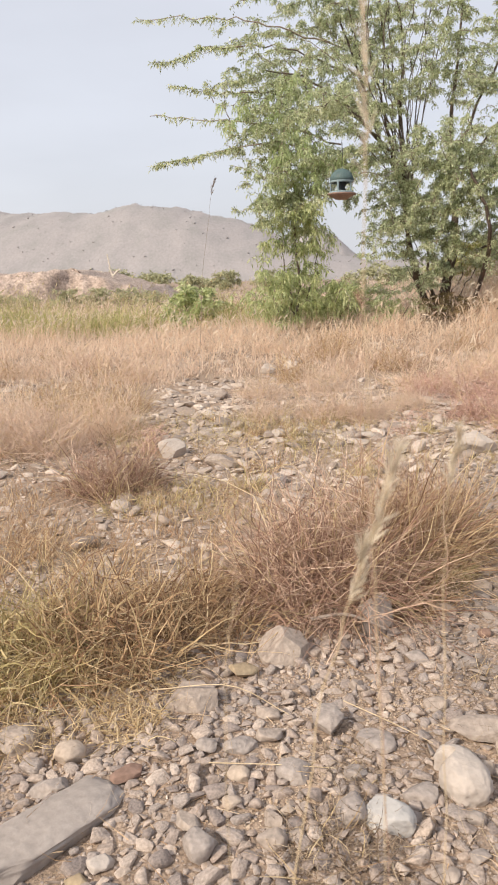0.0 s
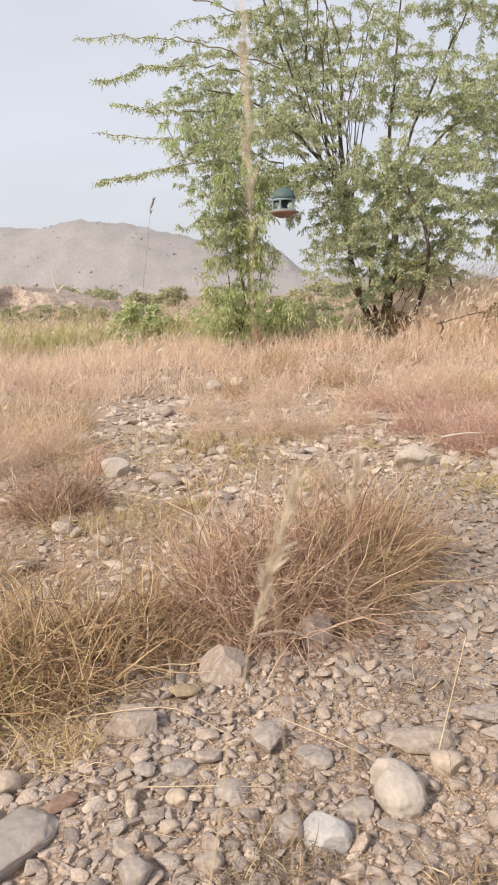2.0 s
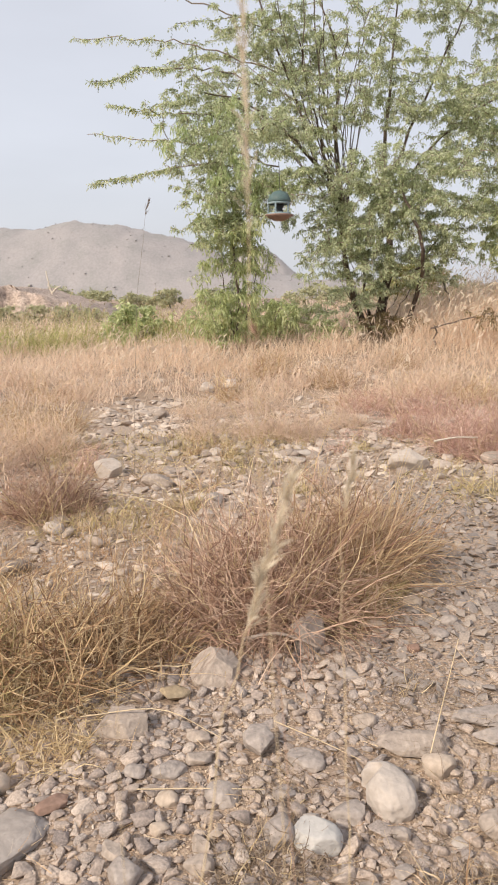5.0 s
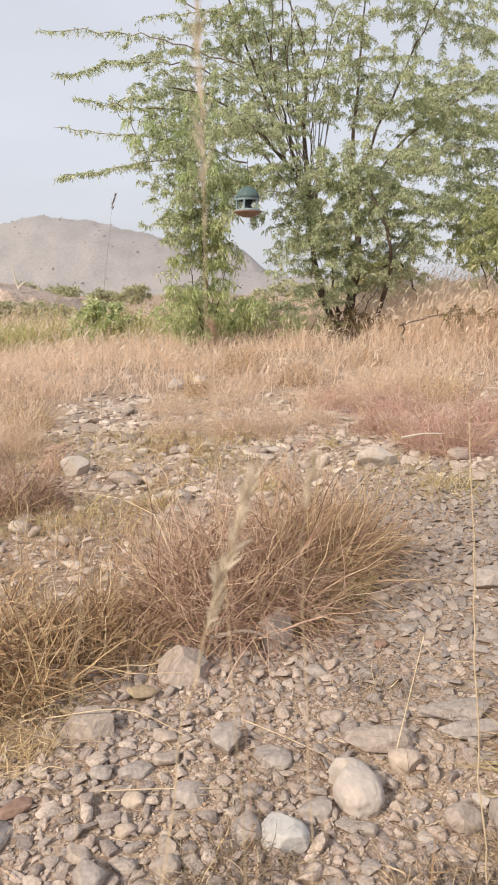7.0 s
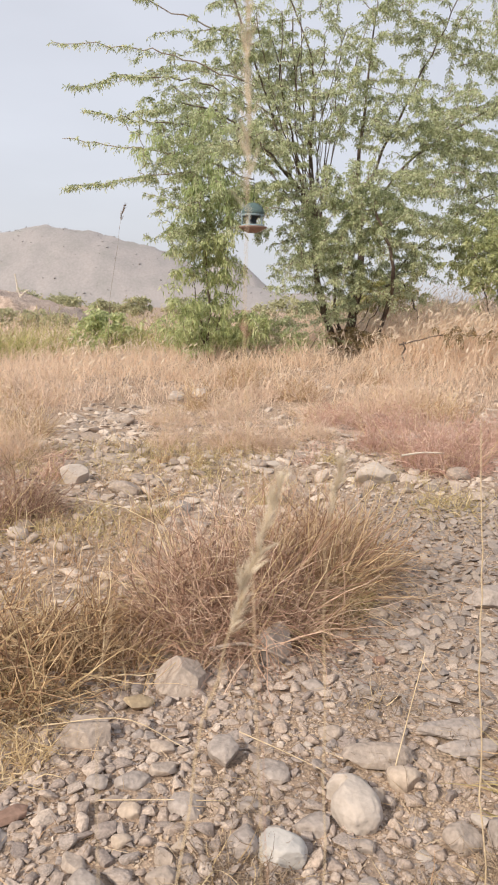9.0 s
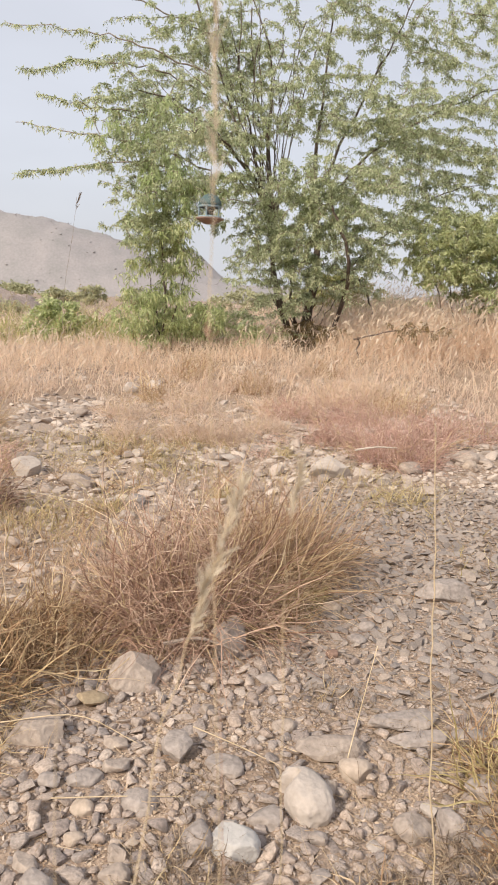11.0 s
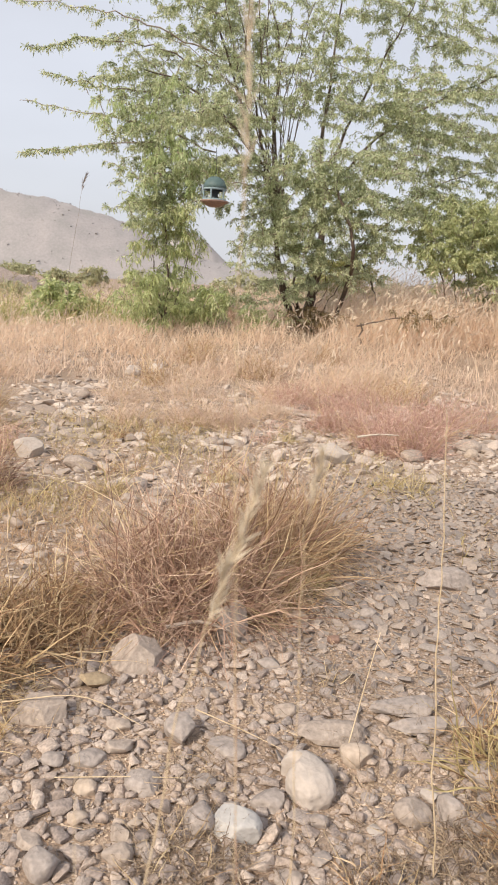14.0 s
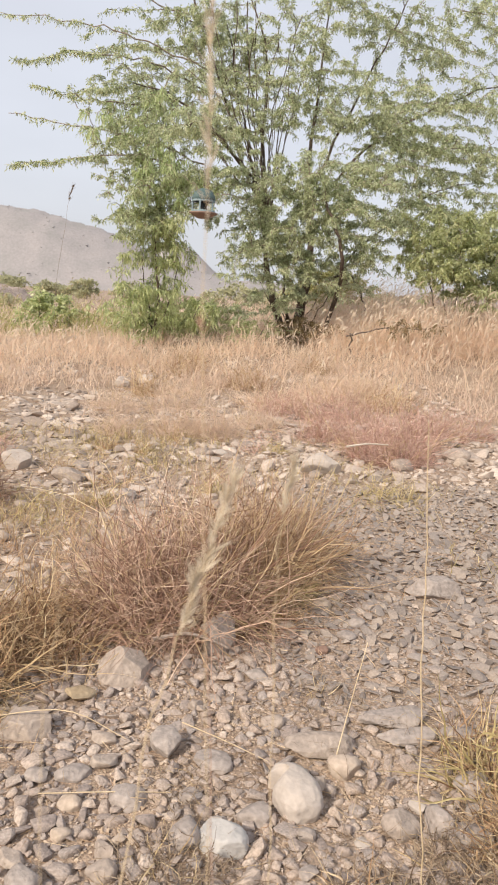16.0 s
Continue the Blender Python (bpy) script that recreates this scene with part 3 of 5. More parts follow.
rock(0.508, 2.042, 0.040, 0.030, 0.027, -15, M_PALE, "rounded pale cream stone bedded in gravel", 126, 11, 0.3, 0.06, 0, 0.58, 0.88)
rock(0.067, 2.065, 0.084, 0.063, 0.037, -36, M_LIME, "broad flat beige stone bedded in gravel", 127, 9, 0.4, 0.06, 0, 0.58, 0.88)
rock(0.068, 1.945, 0.077, 0.062, 0.049, -13, M_LIME, "rounded beige stone bedded in gravel", 128, 11, 0.3, 0.06, 0, 0.58, 0.88)
rock(-0.015, 1.903, 0.103, 0.077, 0.042, -9, M_GREY, "broad flat grey stone bedded in gravel", 129, 12, 0.4, 0.06, 0, 0.58, 0.88)
rock(-0.111, 1.896, 0.069, 0.052, 0.044, -22, M_GREY, "rounded grey stone bedded in gravel", 130, 10, 0.3, 0.06, 0, 0.58, 0.88)
rock(-0.014, 1.785, 0.076, 0.054, 0.056, -26, M_TAN, "angular warm tan stone bedded in gravel", 131, 12, 0.3, 0.06, 0, 0.58, 0.88)
rock(0.138, 1.783, 0.115, 0.092, 0.056, -35, M_GREY, "thin grey-violet stone bedded in gravel", 132, 11, 0.4, 0.06, 0, 0.58, 0.88)
rock(0.295, 1.774, 0.066, 0.053, 0.044, -19, M_GREY, "angular grey-violet stone bedded in gravel", 133, 10, 0.3, 0.06, 0, 0.58, 0.88)
rock(0.349, 1.679, 0.067, 0.052, 0.030, 0, M_PALE, "thin pale cream stone bedded in gravel", 134, 11, 0.4, 0.06, 0, 0.58, 0.88)
rock(0.106, 1.640, 0.044, 0.036, 0.031, -6, M_TAN, "angular warm tan stone bedded in gravel", 135, 10, 0.3, 0.06, 0, 0.58, 0.88)
rock(0.070, 1.606, 0.059, 0.054, 0.044, -5, M_LIME, "blunt beige stone bedded in gravel", 136, 9, 0.3, 0.06, 0, 0.58, 0.88)
rock(0.064, 1.535, 0.075, 0.053, 0.055, -6, M_LIME, "blunt beige stone bedded in gravel", 137, 8, 0.3, 0.06, 0, 0.58, 0.88)
rock(0.118, 1.552, 0.048, 0.044, 0.034, 32, M_LIME, "rounded beige stone bedded in gravel", 138, 11, 0.3, 0.06, 0, 0.58, 0.88)
rock(0.565, 1.613, 0.061, 0.054, 0.045, -40, M_GREY, "blunt grey stone bedded in gravel", 139, 9, 0.3, 0.06, 0, 0.58, 0.88)
rock(0.902, 1.684, 0.058, 0.054, 0.035, -26, M_PALE, "rounded pale cream stone bedded in gravel", 140, 11, 0.3, 0.06, 0, 0.58, 0.88)
rock(1.065, 1.650, 0.122, 0.110, 0.058, 30, M_GREY, "flat grey stone bedded in gravel", 141, 8, 0.4, 0.06, 0, 0.58, 0.88)
rock(0.711, 1.576, 0.048, 0.044, 0.020, 37, M_PALE, "thin pale cream stone bedded in gravel", 142, 10, 0.4, 0.06, 0, 0.58, 0.88)
rock(0.359, 2.248, 0.062, 0.056, 0.043, 27, M_LIME, "rounded beige stone bedded in gravel", 143, 11, 0.3, 0.06, 0, 0.58, 0.88)
rock(0.427, 2.295, 0.064, 0.045, 0.026, -26, M_LIME, "thin beige stone bedded in gravel", 144, 11, 0.4, 0.06, 0, 0.58, 0.88)
rock(0.604, 2.437, 0.101, 0.085, 0.043, -35, M_GREY, "flat grey stone on the chip path", 146, 10, 0.4, 0.06, 0, 0.58, 0.88)
rock(0.758, 2.370, 0.083, 0.060, 0.041, -2, M_GREY, "flat grey stone on the chip path", 147, 10, 0.4, 0.06, 0, 0.58, 0.88)
rock(-0.330, 1.481, 0.069, 0.062, 0.042, 18, M_PALE, "angular pale cream stone bedded in gravel", 148, 11, 0.3, 0.06, 0, 0.58, 0.88)
rock(-0.376, 1.437, 0.059, 0.045, 0.029, -11, M_OCHRE, "broad flat ochre stone bedded in gravel", 149, 11, 0.4, 0.06, 0, 0.58, 0.88)
rock(-0.143, 1.607, 0.077, 0.071, 0.034, -26, M_LIME, "flat beige stone bedded in gravel", 150, 12, 0.4, 0.06, 0, 0.58, 0.88)
rock(-0.105, 1.516, 0.108, 0.097, 0.070, 13, M_GREY, "rounded grey stone bedded in gravel", 151, 11, 0.3, 0.06, 0, 0.58, 0.88)
rock(-0.529, 1.767, 0.118, 0.085, 0.058, -2, M_GREY, "flat grey stone bedded in gravel", 153, 11, 0.4, 0.06, 0, 0.58, 0.88)
rock(-0.206, 2.494, 0.084, 0.068, 0.061, 7, M_LIME, "blunt beige stone bedded in gravel", 154, 9, 0.3, 0.06, 0, 0.58, 0.88)
rock(-0.036, 1.671, 0.057, 0.042, 0.035, 3, M_TAN, "rounded warm tan stone bedded in gravel", 155, 10, 0.3, 0.06, 0, 0.58, 0.88)
rock(0.450, 1.434, 0.068, 0.057, 0.033, -19, M_LIME, "thin beige stone bedded in gravel", 156, 8, 0.4, 0.06, 0, 0.58, 0.88)
rock(0.540, 1.488, 0.058, 0.050, 0.024, 22, M_GREY, "flat grey stone bedded in gravel", 157, 12, 0.4, 0.06, 0, 0.58, 0.88)


# ---- gravel ----
def bare(x, y):
    """Where the trodden earth shows between the stones, from 0 to 1."""
    spot = np.zeros_like(np.asarray(x, float))
    for cx, cy, r in ((0.77, 1.73, 0.17), (0.20, 1.90, 0.17), (0.52, 2.14, 0.16), (0.30, 2.28, 0.13), (0.90, 1.50, 0.12), (-0.35, 2.08, 0.16), (0.05, 1.62, 0.10)):
        spot = np.maximum(spot, np.exp(-((x - cx) ** 2 + (y - cy) ** 2) / r ** 2))
    return np.clip(spot + 0.5 * (lumps(x * 3, y * 3, 0.5) - 0.5), 0, 1)


def on_path(x, y):
    """The path of flat chips that runs off beside the large tussock, from 0 to 1."""
    return step(-0.05, 0.22, x - 0.46 - 0.30 * (y - 2.1) + 0.14 * (lumps(x, y, 0.3) - 0.5)) * step(2.0, 2.25, y)


rng = np.random.default_rng(21)
cover = lambda x, y: np.clip(1.5 * lumps(x + 3, y, 0.5) - 0.05, 0.12, 1)
rest = lambda x, y: (1 - on_path(x, y)) * step(3.0, 2.6, y)
# the stones that are pieces of their own lie first, the smaller ones fill in round them
LOOSE = packed(rng, 2000, -1.05, 1.35, 1.15, 2.8, lambda x, y: (0.45 + 0.5 * step(0.35, -0.1, x)) * (1 - 0.6 * bare(x, y)) * (1 - 0.6 * on_path(x, y)), 0.0190, 0.34, 0.013, 0.036, 0.95)
xy, size = packed(rng, 90000, -1.3, 1.55, 1.0, 2.95, lambda x, y: rest(x, y) * (1 - 0.85 * bare(x, y)) * (0.55 + 0.45 * step(0.5, 0.0, x)), 0.0135, 0.45, 0.006, 0.03, 0.72)
gravel("cobbles", rng, xy, size, 0.55, M_GRAVEL, "packed worn grey and tan pebbles", COBBLES, 46, -0.2)
xy = scatter(rng, 30000, -1.7, 2.4, 0.95, 3.2, lambda x, y: np.clip(cover(x, y) + 0.2, 0, 1) * (1 - 0.55 * bare(x, y)) * (1 - 0.4 * on_path(x, y)))
gravel("gravel", rng, xy, np.clip(rng.lognormal(math.log(0.0068), 0.36, len(xy)), 0.003, 0.013), 0.6, M_GRAVEL, "mixed grey and tan gravel", SMALL, 62)
xy = scatter(rng, 11000, -1.4, 1.6, 1.0, 2.6, lambda x, y: 1 - 0.3 * bare(x, y))
gravel("grit", rng, xy, rng.lognormal(math.log(0.0036), 0.3, len(xy)), 0.7, M_PALEGRAVEL, "fine grit between gravel stones", SMALL)
xy = scatter(rng, 60000, -0.7, 1.3, 1.2, 2.7, lambda x, y: bare(x, y) ** 1.3)
gravel("sandy_grit", rng, xy, rng.lognormal(math.log(0.0042), 0.35, len(xy)), 0.6, M_SANDGRIT, "warm tan sand and grit on bare earth", SMALL)
xy, size = packed(rng, 40000, 0.3, 3.7, 2.0, 5.2, lambda x, y: on_path(x, y) * (0.55 + 0.45 * cover(x, y)) * step(5.3, 4.4, y), 0.0125, 0.6, 0.005, 0.036, 0.68)
gravel("stone_chips", rng, xy, size, 0.4, M_SLATE, "flat grey stone chips on the path", PEBBLES, 36, -0.3, 0.3)
xy = scatter(rng, 15000, 0.3, 3.6, 2.0, 4.6, on_path)
gravel("chip_grit", rng, xy, rng.lognormal(math.log(0.0075), 0.4, len(xy)), 0.5, M_GRAVEL, "fine grey chips between larger ones", SMALL)
flats = lambda x, y: np.clip(cover(x, y) + 0.1, 0, 1) * (0.45 + 0.55 * step(-1.8, -0.5, x)) * (1 - on_path(x, y) * step(5.2, 4.4, y)) * (0.5 + 0.5 * step(4.6, 5.6, y))
xy, size = packed(rng, 15000, -2.8, 4.4, 3.0, 7.2, flats, 0.026, 0.52, 0.011, 0.09, 0.8)
gravel("rubble", rng, xy, size, 0.52, M_PALEGRAVEL, "pale flat rubble between grass tussocks", COBBLES, 44, 0.05, 0.25)
xy = scatter(rng, 22000, -2.8, 4.4, 3.0, 6.8, lambda x, y: np.clip(cover(x, y) + 0.15, 0, 1) * (0.4 + 0.6 * step(-2.0, -0.6, x)) * (1 - 0.8 * on_path(x, y) * step(5.2, 4.6, y)))
gravel("small_rubble", rng, xy, np.clip(rng.lognormal(math.log(0.012), 0.42, len(xy)), 0.005, 0.03), 0.45, M_PALEGRAVEL, "small pale stones between grass tussocks", SMALL, 62)
xy = scatter(rng, 6500, -5.5, 5.0, 6.2, 13.0, lambda x, y: np.clip(2.2 * lumps(x + 1.3, y * 0.6, 1.5) - 0.45, 0.05, 1))
xy = np.concatenate([xy, scatter(rng, 1000, -1.2, -0.05, 6.2, 10.4, lambda x, y: 0.85 * step(10.4, 9.0, y) * step(0.62, 0.3, np.abs(x + 0.6))), scatter(rng, 1100, -0.6, 3.8, 5.9, 9.6, lambda x, y: 0.8 + 0 * x)])
gravel("far_rubble", rng, xy, np.clip(rng.lognormal(math.log(0.038), 0.5, len(xy)), 0.015, 0.11), 0.46, M_PALEGRAVEL, "pale stones among far grass", COBBLES, 50, 0.0, 0.14)


def thinning(x, y):
    """How thick the gravel lies round the packed bed and the path: it thins out away from them."""
    off = lambda x0, x1, y0, y1: np.hypot(np.maximum(np.maximum(x0 - x, x - x1), 0), np.maximum(np.maximum(y0 - y, y - y1), 0))
    d = np.minimum(off(-1.3, 1.55, 1.0, 2.95), off(0.6, 3.5, 2.1, 4.5))
    return np.where(d > 0, np.exp(-d / (0.15 + 0.7 * lumps(x + 9, y + 4, 0.6))), 0)


more = np.random.default_rng(77)
xy = scatter(more, 52000, -3.2, 5.0, -0.8, 3.0, thinning)
gravel("outlying_gravel", more, xy, np.clip(more.lognormal(math.log(0.011), 0.45, len(xy)), 0.004, 0.028), 0.55, M_GRAVEL, "scattered grey and tan gravel thinning out on earth", SMALL, 62)


# ---- grass ----
def blades(rng, n, x, y, r, tall, lean, width, droop, segs=4, wob=0.25, square=False):
    a, q = rng.uniform(0, 2 * np.pi, n), np.sqrt(rng.random(n))
    px, py = x + r * q * np.cos(a), y + r * q * np.sin(a)
    base = np.stack([px, py, height(px, py) - 0.005], -1)
    out = rng.normal(size=(n, 3)) * 0.5
    out[:, 0] += np.cos(a) * q
    out[:, 1] += np.sin(a) * q
    out[:, :2] += rng.normal(size=2) * 0.2
    way = np.stack([out[:, 0] * lean, out[:, 1] * lean, np.ones(n)], -1)
    L = tall * rng.uniform(0.45, 1.15, n)
    return strips(rng, base, unit(way), L, width * rng.uniform(0.6, 1.4, n), segs, droop * rng.uniform(0.1, 1.5, n), 1.0, wob)


def tangle(rng, n, x, y, r, tall, width, segs):
    """Broken and crossing blades caught inside a tussock."""
    a, q = rng.uniform(0, 2 * np.pi, n), np.sqrt(rng.random(n))
    px, py = x + r * q * np.cos(a), y + r * q * np.sin(a)
    lift = rng.random(n) ** 1.2 * 0.62 * tall * (1 - 0.7 * q ** 2)
    base = np.stack([px, py, height(px, py) + lift], -1)
    way = unit(rng.normal(size=(n, 3)) * np.array([1, 1, 0.75]) + np.array([0, 0, 0.35]))
    return strips(rng, base, way, tall * rng.uniform(0.2, 0.6, n), width * rng.uniform(0.6, 1.3, n), segs, 1.3 * rng.uniform(0, 1.6, n), 1.0, 0.8)


def tussock(x, y, r, tall, n, mat, label, seed, lean=0.5, width=0.0045, droop=1.9, straw=0.10, litter=0.42):
    g = np.random.default_rng(seed)
    fine = 8 if y < 4 else 4
    n = int(n * 1.3)
    V, F = joined([blades(g, int(n * 0.5), x, y, r * 1.1, tall * 1.05, lean, width, droop, fine, 0.62), blades(g, int(n * litter), x, y, r * 1.25, tall * 0.72, max(1.1, lean), width, 2.3, fine, 0.85), tangle(g, int(n * 0.75), x, y, r * 1.15, tall, width * 0.85, fine)])
    ob = link_mesh("grass_tussock", V, F, mat)
    tagged(ob, label, "grass", "grass tussocks")
    k = max(3, int(n * straw))
    V, F = blades(g, k, x, y, r, tall * 1.1, lean, width * 1.1, droop * 0.8, 6, 0.5)
    tagged(link_mesh("straw", V, F, M_STRAW, ob), kind="stuff")
    return ob


tussock(-0.52, 2.52, 0.26, 0.44, 950, M_BROWN, "brown dry grass tussock behind stones", 1, 0.5, 0.0056, 1.9, 0.17)
tussock(-0.84, 2.36, 0.25, 0.40, 640, M_OLIVE, "yellow-green half-dry grass tussock", 2, 0.5, 0.0058, 1.6)
tussock(-0.22, 2.76, 0.22, 0.36, 750, M_BROWN, "rust-brown dry grass tussock", 3, 0.5, 0.0045, 1.9, 0.15)
tussock(0.20, 2.92, 0.15, 0.64, 620, M_RUST, "tangled rust-brown grass tussock", 4, 0.45)
tussock(0.34, 3.05, 0.16, 0.80, 620, M_RUST, "tall rust-brown grass tussock", 5, 0.42)
tussock(0.48, 2.92, 0.17, 0.68, 700, M_RUST, "arching rust-brown grass tussock", 50, 0.5)
tussock(0.60, 3.14, 0.16, 0.76, 560, M_BROWN, "brown dry grass tussock", 51, 0.45)
tussock(0.28, 2.78, 0.14, 0.40, 420, M_RUST, "low rust-brown grass tussock behind a rock", 45, 0.6)
tussock(0.76, 3.26, 0.16, 0.66, 560, M_DRY, "tan dry grass tussock beside the path", 6)
tussock(0.88, 3.48, 0.16, 0.72, 480, M_RUST, "rust-brown grass tussock beside the path", 52, 0.45)
tussock(1.00, 3.58, 0.17, 0.60, 640, M_DRY, "wiry tan grass tussock at the path's edge", 7)
tussock(0.62, 2.95, 0.16, 0.26, 350, M_OLIVE, "low olive grass clump at a tussock's foot", 8)
tussock(0.72, 2.95, 0.13, 0.27, 280, M_DRY, "low tan grass clump at a tussock's foot", 53, 0.6)
tussock(0.86, 3.10, 0.11, 0.26, 200, M_OLIVE, "low yellowish grass clump beside the path", 54, 0.6)
tussock(-0.90, 4.50, 0.19, 0.60, 480, M_RUST, "dark rusty grass tussock", 9, 0.6, 0.0051, 1.0, 0.09, 0.25)
tussock(-0.70, 4.62, 0.12, 0.38, 350, M_RUST, "small rusty grass tussock", 10, 0.6, 0.0051, 1.0, 0.09, 0.25)
tussock(-1.20, 3.45, 0.25, 0.36, 200, M_DRY, "sparse half-dry grass clump on gravel", 11)
tussock(-0.75, 3.25, 0.25, 0.30, 150, M_DRY, "thin half-dry grass on gravel", 12)
tussock(-1.75, 5.85, 0.35, 0.74, 1000, M_PINK, "tall pale dry grass tussock", 13)
tussock(-2.25, 5.60, 0.35, 0.74, 900, M_PINK, "tall pale dry grass tussock", 14)
tussock(-1.35, 6.50, 0.32, 0.70, 800, M_FIELD, "tall blond dry grass tussock", 15)
tussock(-2.35, 6.70, 0.40, 0.72, 900, M_FIELD, "tall blond dry grass tussock", 16)
tussock(0.15, 6.90, 0.20, 0.42, 480, M_PINK, "pale dry grass tussock on rubble", 17)
tussock(0.66, 7.02, 0.20, 0.48, 480, M_PINK, "pale dry grass tussock on rubble", 18)
tussock(1.06, 6.98, 0.23, 0.52, 560, M_PINK, "pale dry grass tussock on rubble", 19)
tussock(1.62, 7.50, 0.20, 0.40, 400, M_PINK, "pale dry grass tussock on rubble", 20)
tussock(2.18, 6.90, 0.24, 0.52, 600, M_ROSE, "pinkish-brown dry grass tussock", 21)
tussock(2.50, 6.10, 0.32, 0.60, 1100, M_ROSE, "pinkish rust grass tussock beside rocks", 22, 0.7)
tussock(2.95, 6.85, 0.36, 0.62, 900, M_ROSE, "pinkish rust grass tussock", 23, 0.7)
tussock(2.05, 8.30, 0.30, 0.50, 600, M_ROSE, "rosy dry grass tussock in the field", 34, 0.7)
tussock(2.70, 8.00, 0.34, 0.55, 700, M_ROSE, "rosy dry grass tussock in the field", 35, 0.7)
tussock(3.60, 7.20, 0.40, 0.55, 700, M_ROSE, "rosy dry grass tussock in the field", 36, 0.7)
tussock(0.85, 8.60, 0.30, 0.46, 500, M_PINK, "pale pinkish grass tussock in the field", 37, 0.7)
tussock(0.12, 8.35, 0.26, 0.44, 500, M_PINK, "pale pinkish grass tussock in the field", 38, 0.7)
tussock(-1.45, 7.60, 0.36, 0.55, 600, M_DRY, "tall dry grass tussock beside the stony strip", 39)
tussock(-2.10, 7.80, 0.40, 0.60, 700, M_DRY, "tall dry grass tussock beside the stony strip", 40)
tussock(0.95, 1.42, 0.13, 0.16, 420, M_WITHER, "brown dry grass tuft between cobbles", 41, 1.3, 0.0034)
tussock(1.14, 1.46, 0.16, 0.20, 330, M_BROWN, "brown dry grass tuft between cobbles", 42, 1.2, 0.0042)
tussock(0.70, 1.36, 0.10, 0.13, 260, M_WITHER, "low brown grass tuft on gravel", 43, 1.6, 0.0034)
tussock(1.22, 1.82, 0.14, 0.26, 250, M_BROWN, "wiry straw tuft beside grey slabs", 44, 1.1, 0.0044)
tussock(-0.62, 2.12, 0.20, 0.22, 330, M_STRAW, "flattened straw litter below a tussock", 31, 1.8, 0.0034)
tussock(-0.38, 2.28, 0.16, 0.20, 260, M_STRAW, "flattened straw clump between stones", 32, 1.8, 0.0034)
tussock(-0.95, 2.10, 0.18, 0.26, 260, M_DRY, "brown trampled grass beside stones", 33, 1.4, 0.0034)
tussock(-0.34, 2.02, 0.09, 0.17, 150, M_STRAW, "flattened straw-yellow grass tuft", 24, 1.6, 0.0034)
tussock(0.22, 1.50, 0.13, 0.12, 380, M_WITHER, "trampled brown grass tuft on gravel", 25, 2.0, 0.0034)
tussock(0.27, 1.80, 0.09, 0.10, 130, M_WITHER, "low brown twiggy tuft between stones", 47, 2.0, 0.0032)
tussock(0.80, 2.27, 0.10, 0.10, 130, M_WITHER, "low brown twiggy tuft on the path", 48, 2.0, 0.0032)
tussock(1.12, 1.74, 0.08, 0.30, 85, M_OLIVE, "wiry half-green straw tuft among stones", 26, 1.4, 0.0065, 0.9)
tussock(1.12, 1.54, 0.10, 0.22, 80, M_DRY, "pale straw tuft among cobbles", 49, 1.3, 0.004, 1.1)
tussock(1.18, 1.62, 0.13, 0.24, 220, M_BROWN, "wiry straw tuft among stones", 27, 1.1, 0.0044)
tussock(0.60, 1.38, 0.05, 0.18, 22, M_DRY, "thin olive grass tuft", 28, 0.6, 0.0045, 1.0)
tussock(2.00, 4.75, 0.20, 0.22, 200, M_OLIVE, "low olive grass clump on rubble", 29)
tussock(-0.25, 5.95, 0.30, 0.20, 160, M_OLIVE, "low olive grass clump on rubble", 30)


def rubble_tufts(n, seed):
    """Thin small tufts standing between the stones behind the large tussocks."""
    r = np.random.default_rng(seed)
    for k in range(n):
        y = r.uniform(4.0, 6.8)
        x = r.uniform(-1.1, 0.3 + 0.42 * (y - 3.2))
        mat, label = [(M_DRY, "thin tan grass tuft between pale stones"), (M_OLIVE, "thin half-green grass tuft between pale stones"), (M_ROSE, "thin pinkish grass tuft between pale stones")][k % 3]
        tussock(x, y, r.uniform(0.08, 0.15), r.uniform(0.18, 0.34), 70, mat, label, 400 + k, 0.6, 0.005)


def field_clumps(n, seed):
    """Curly clumps standing in the field, kept off the stony strip."""
    r = np.random.default_rng(seed)
    k = 0
    while k < n:
        x, y = r.uniform(-3.6, 4.6), r.uniform(8.7, 12.5)
        if abs(x + 0.6) < 0.65:
            continue
        mat, label = [(M_PINK, "pale pinkish grass clump in the field"), (M_FIELD, "blond dry grass clump in the field"), (M_DRY, "tan dry grass clump in the field")][k % 3]
        tussock(x, y, r.uniform(0.22, 0.36), r.uniform(0.42, 0.62), 225, mat, label, 300 + k, 0.7, 0.008)
        k += 1


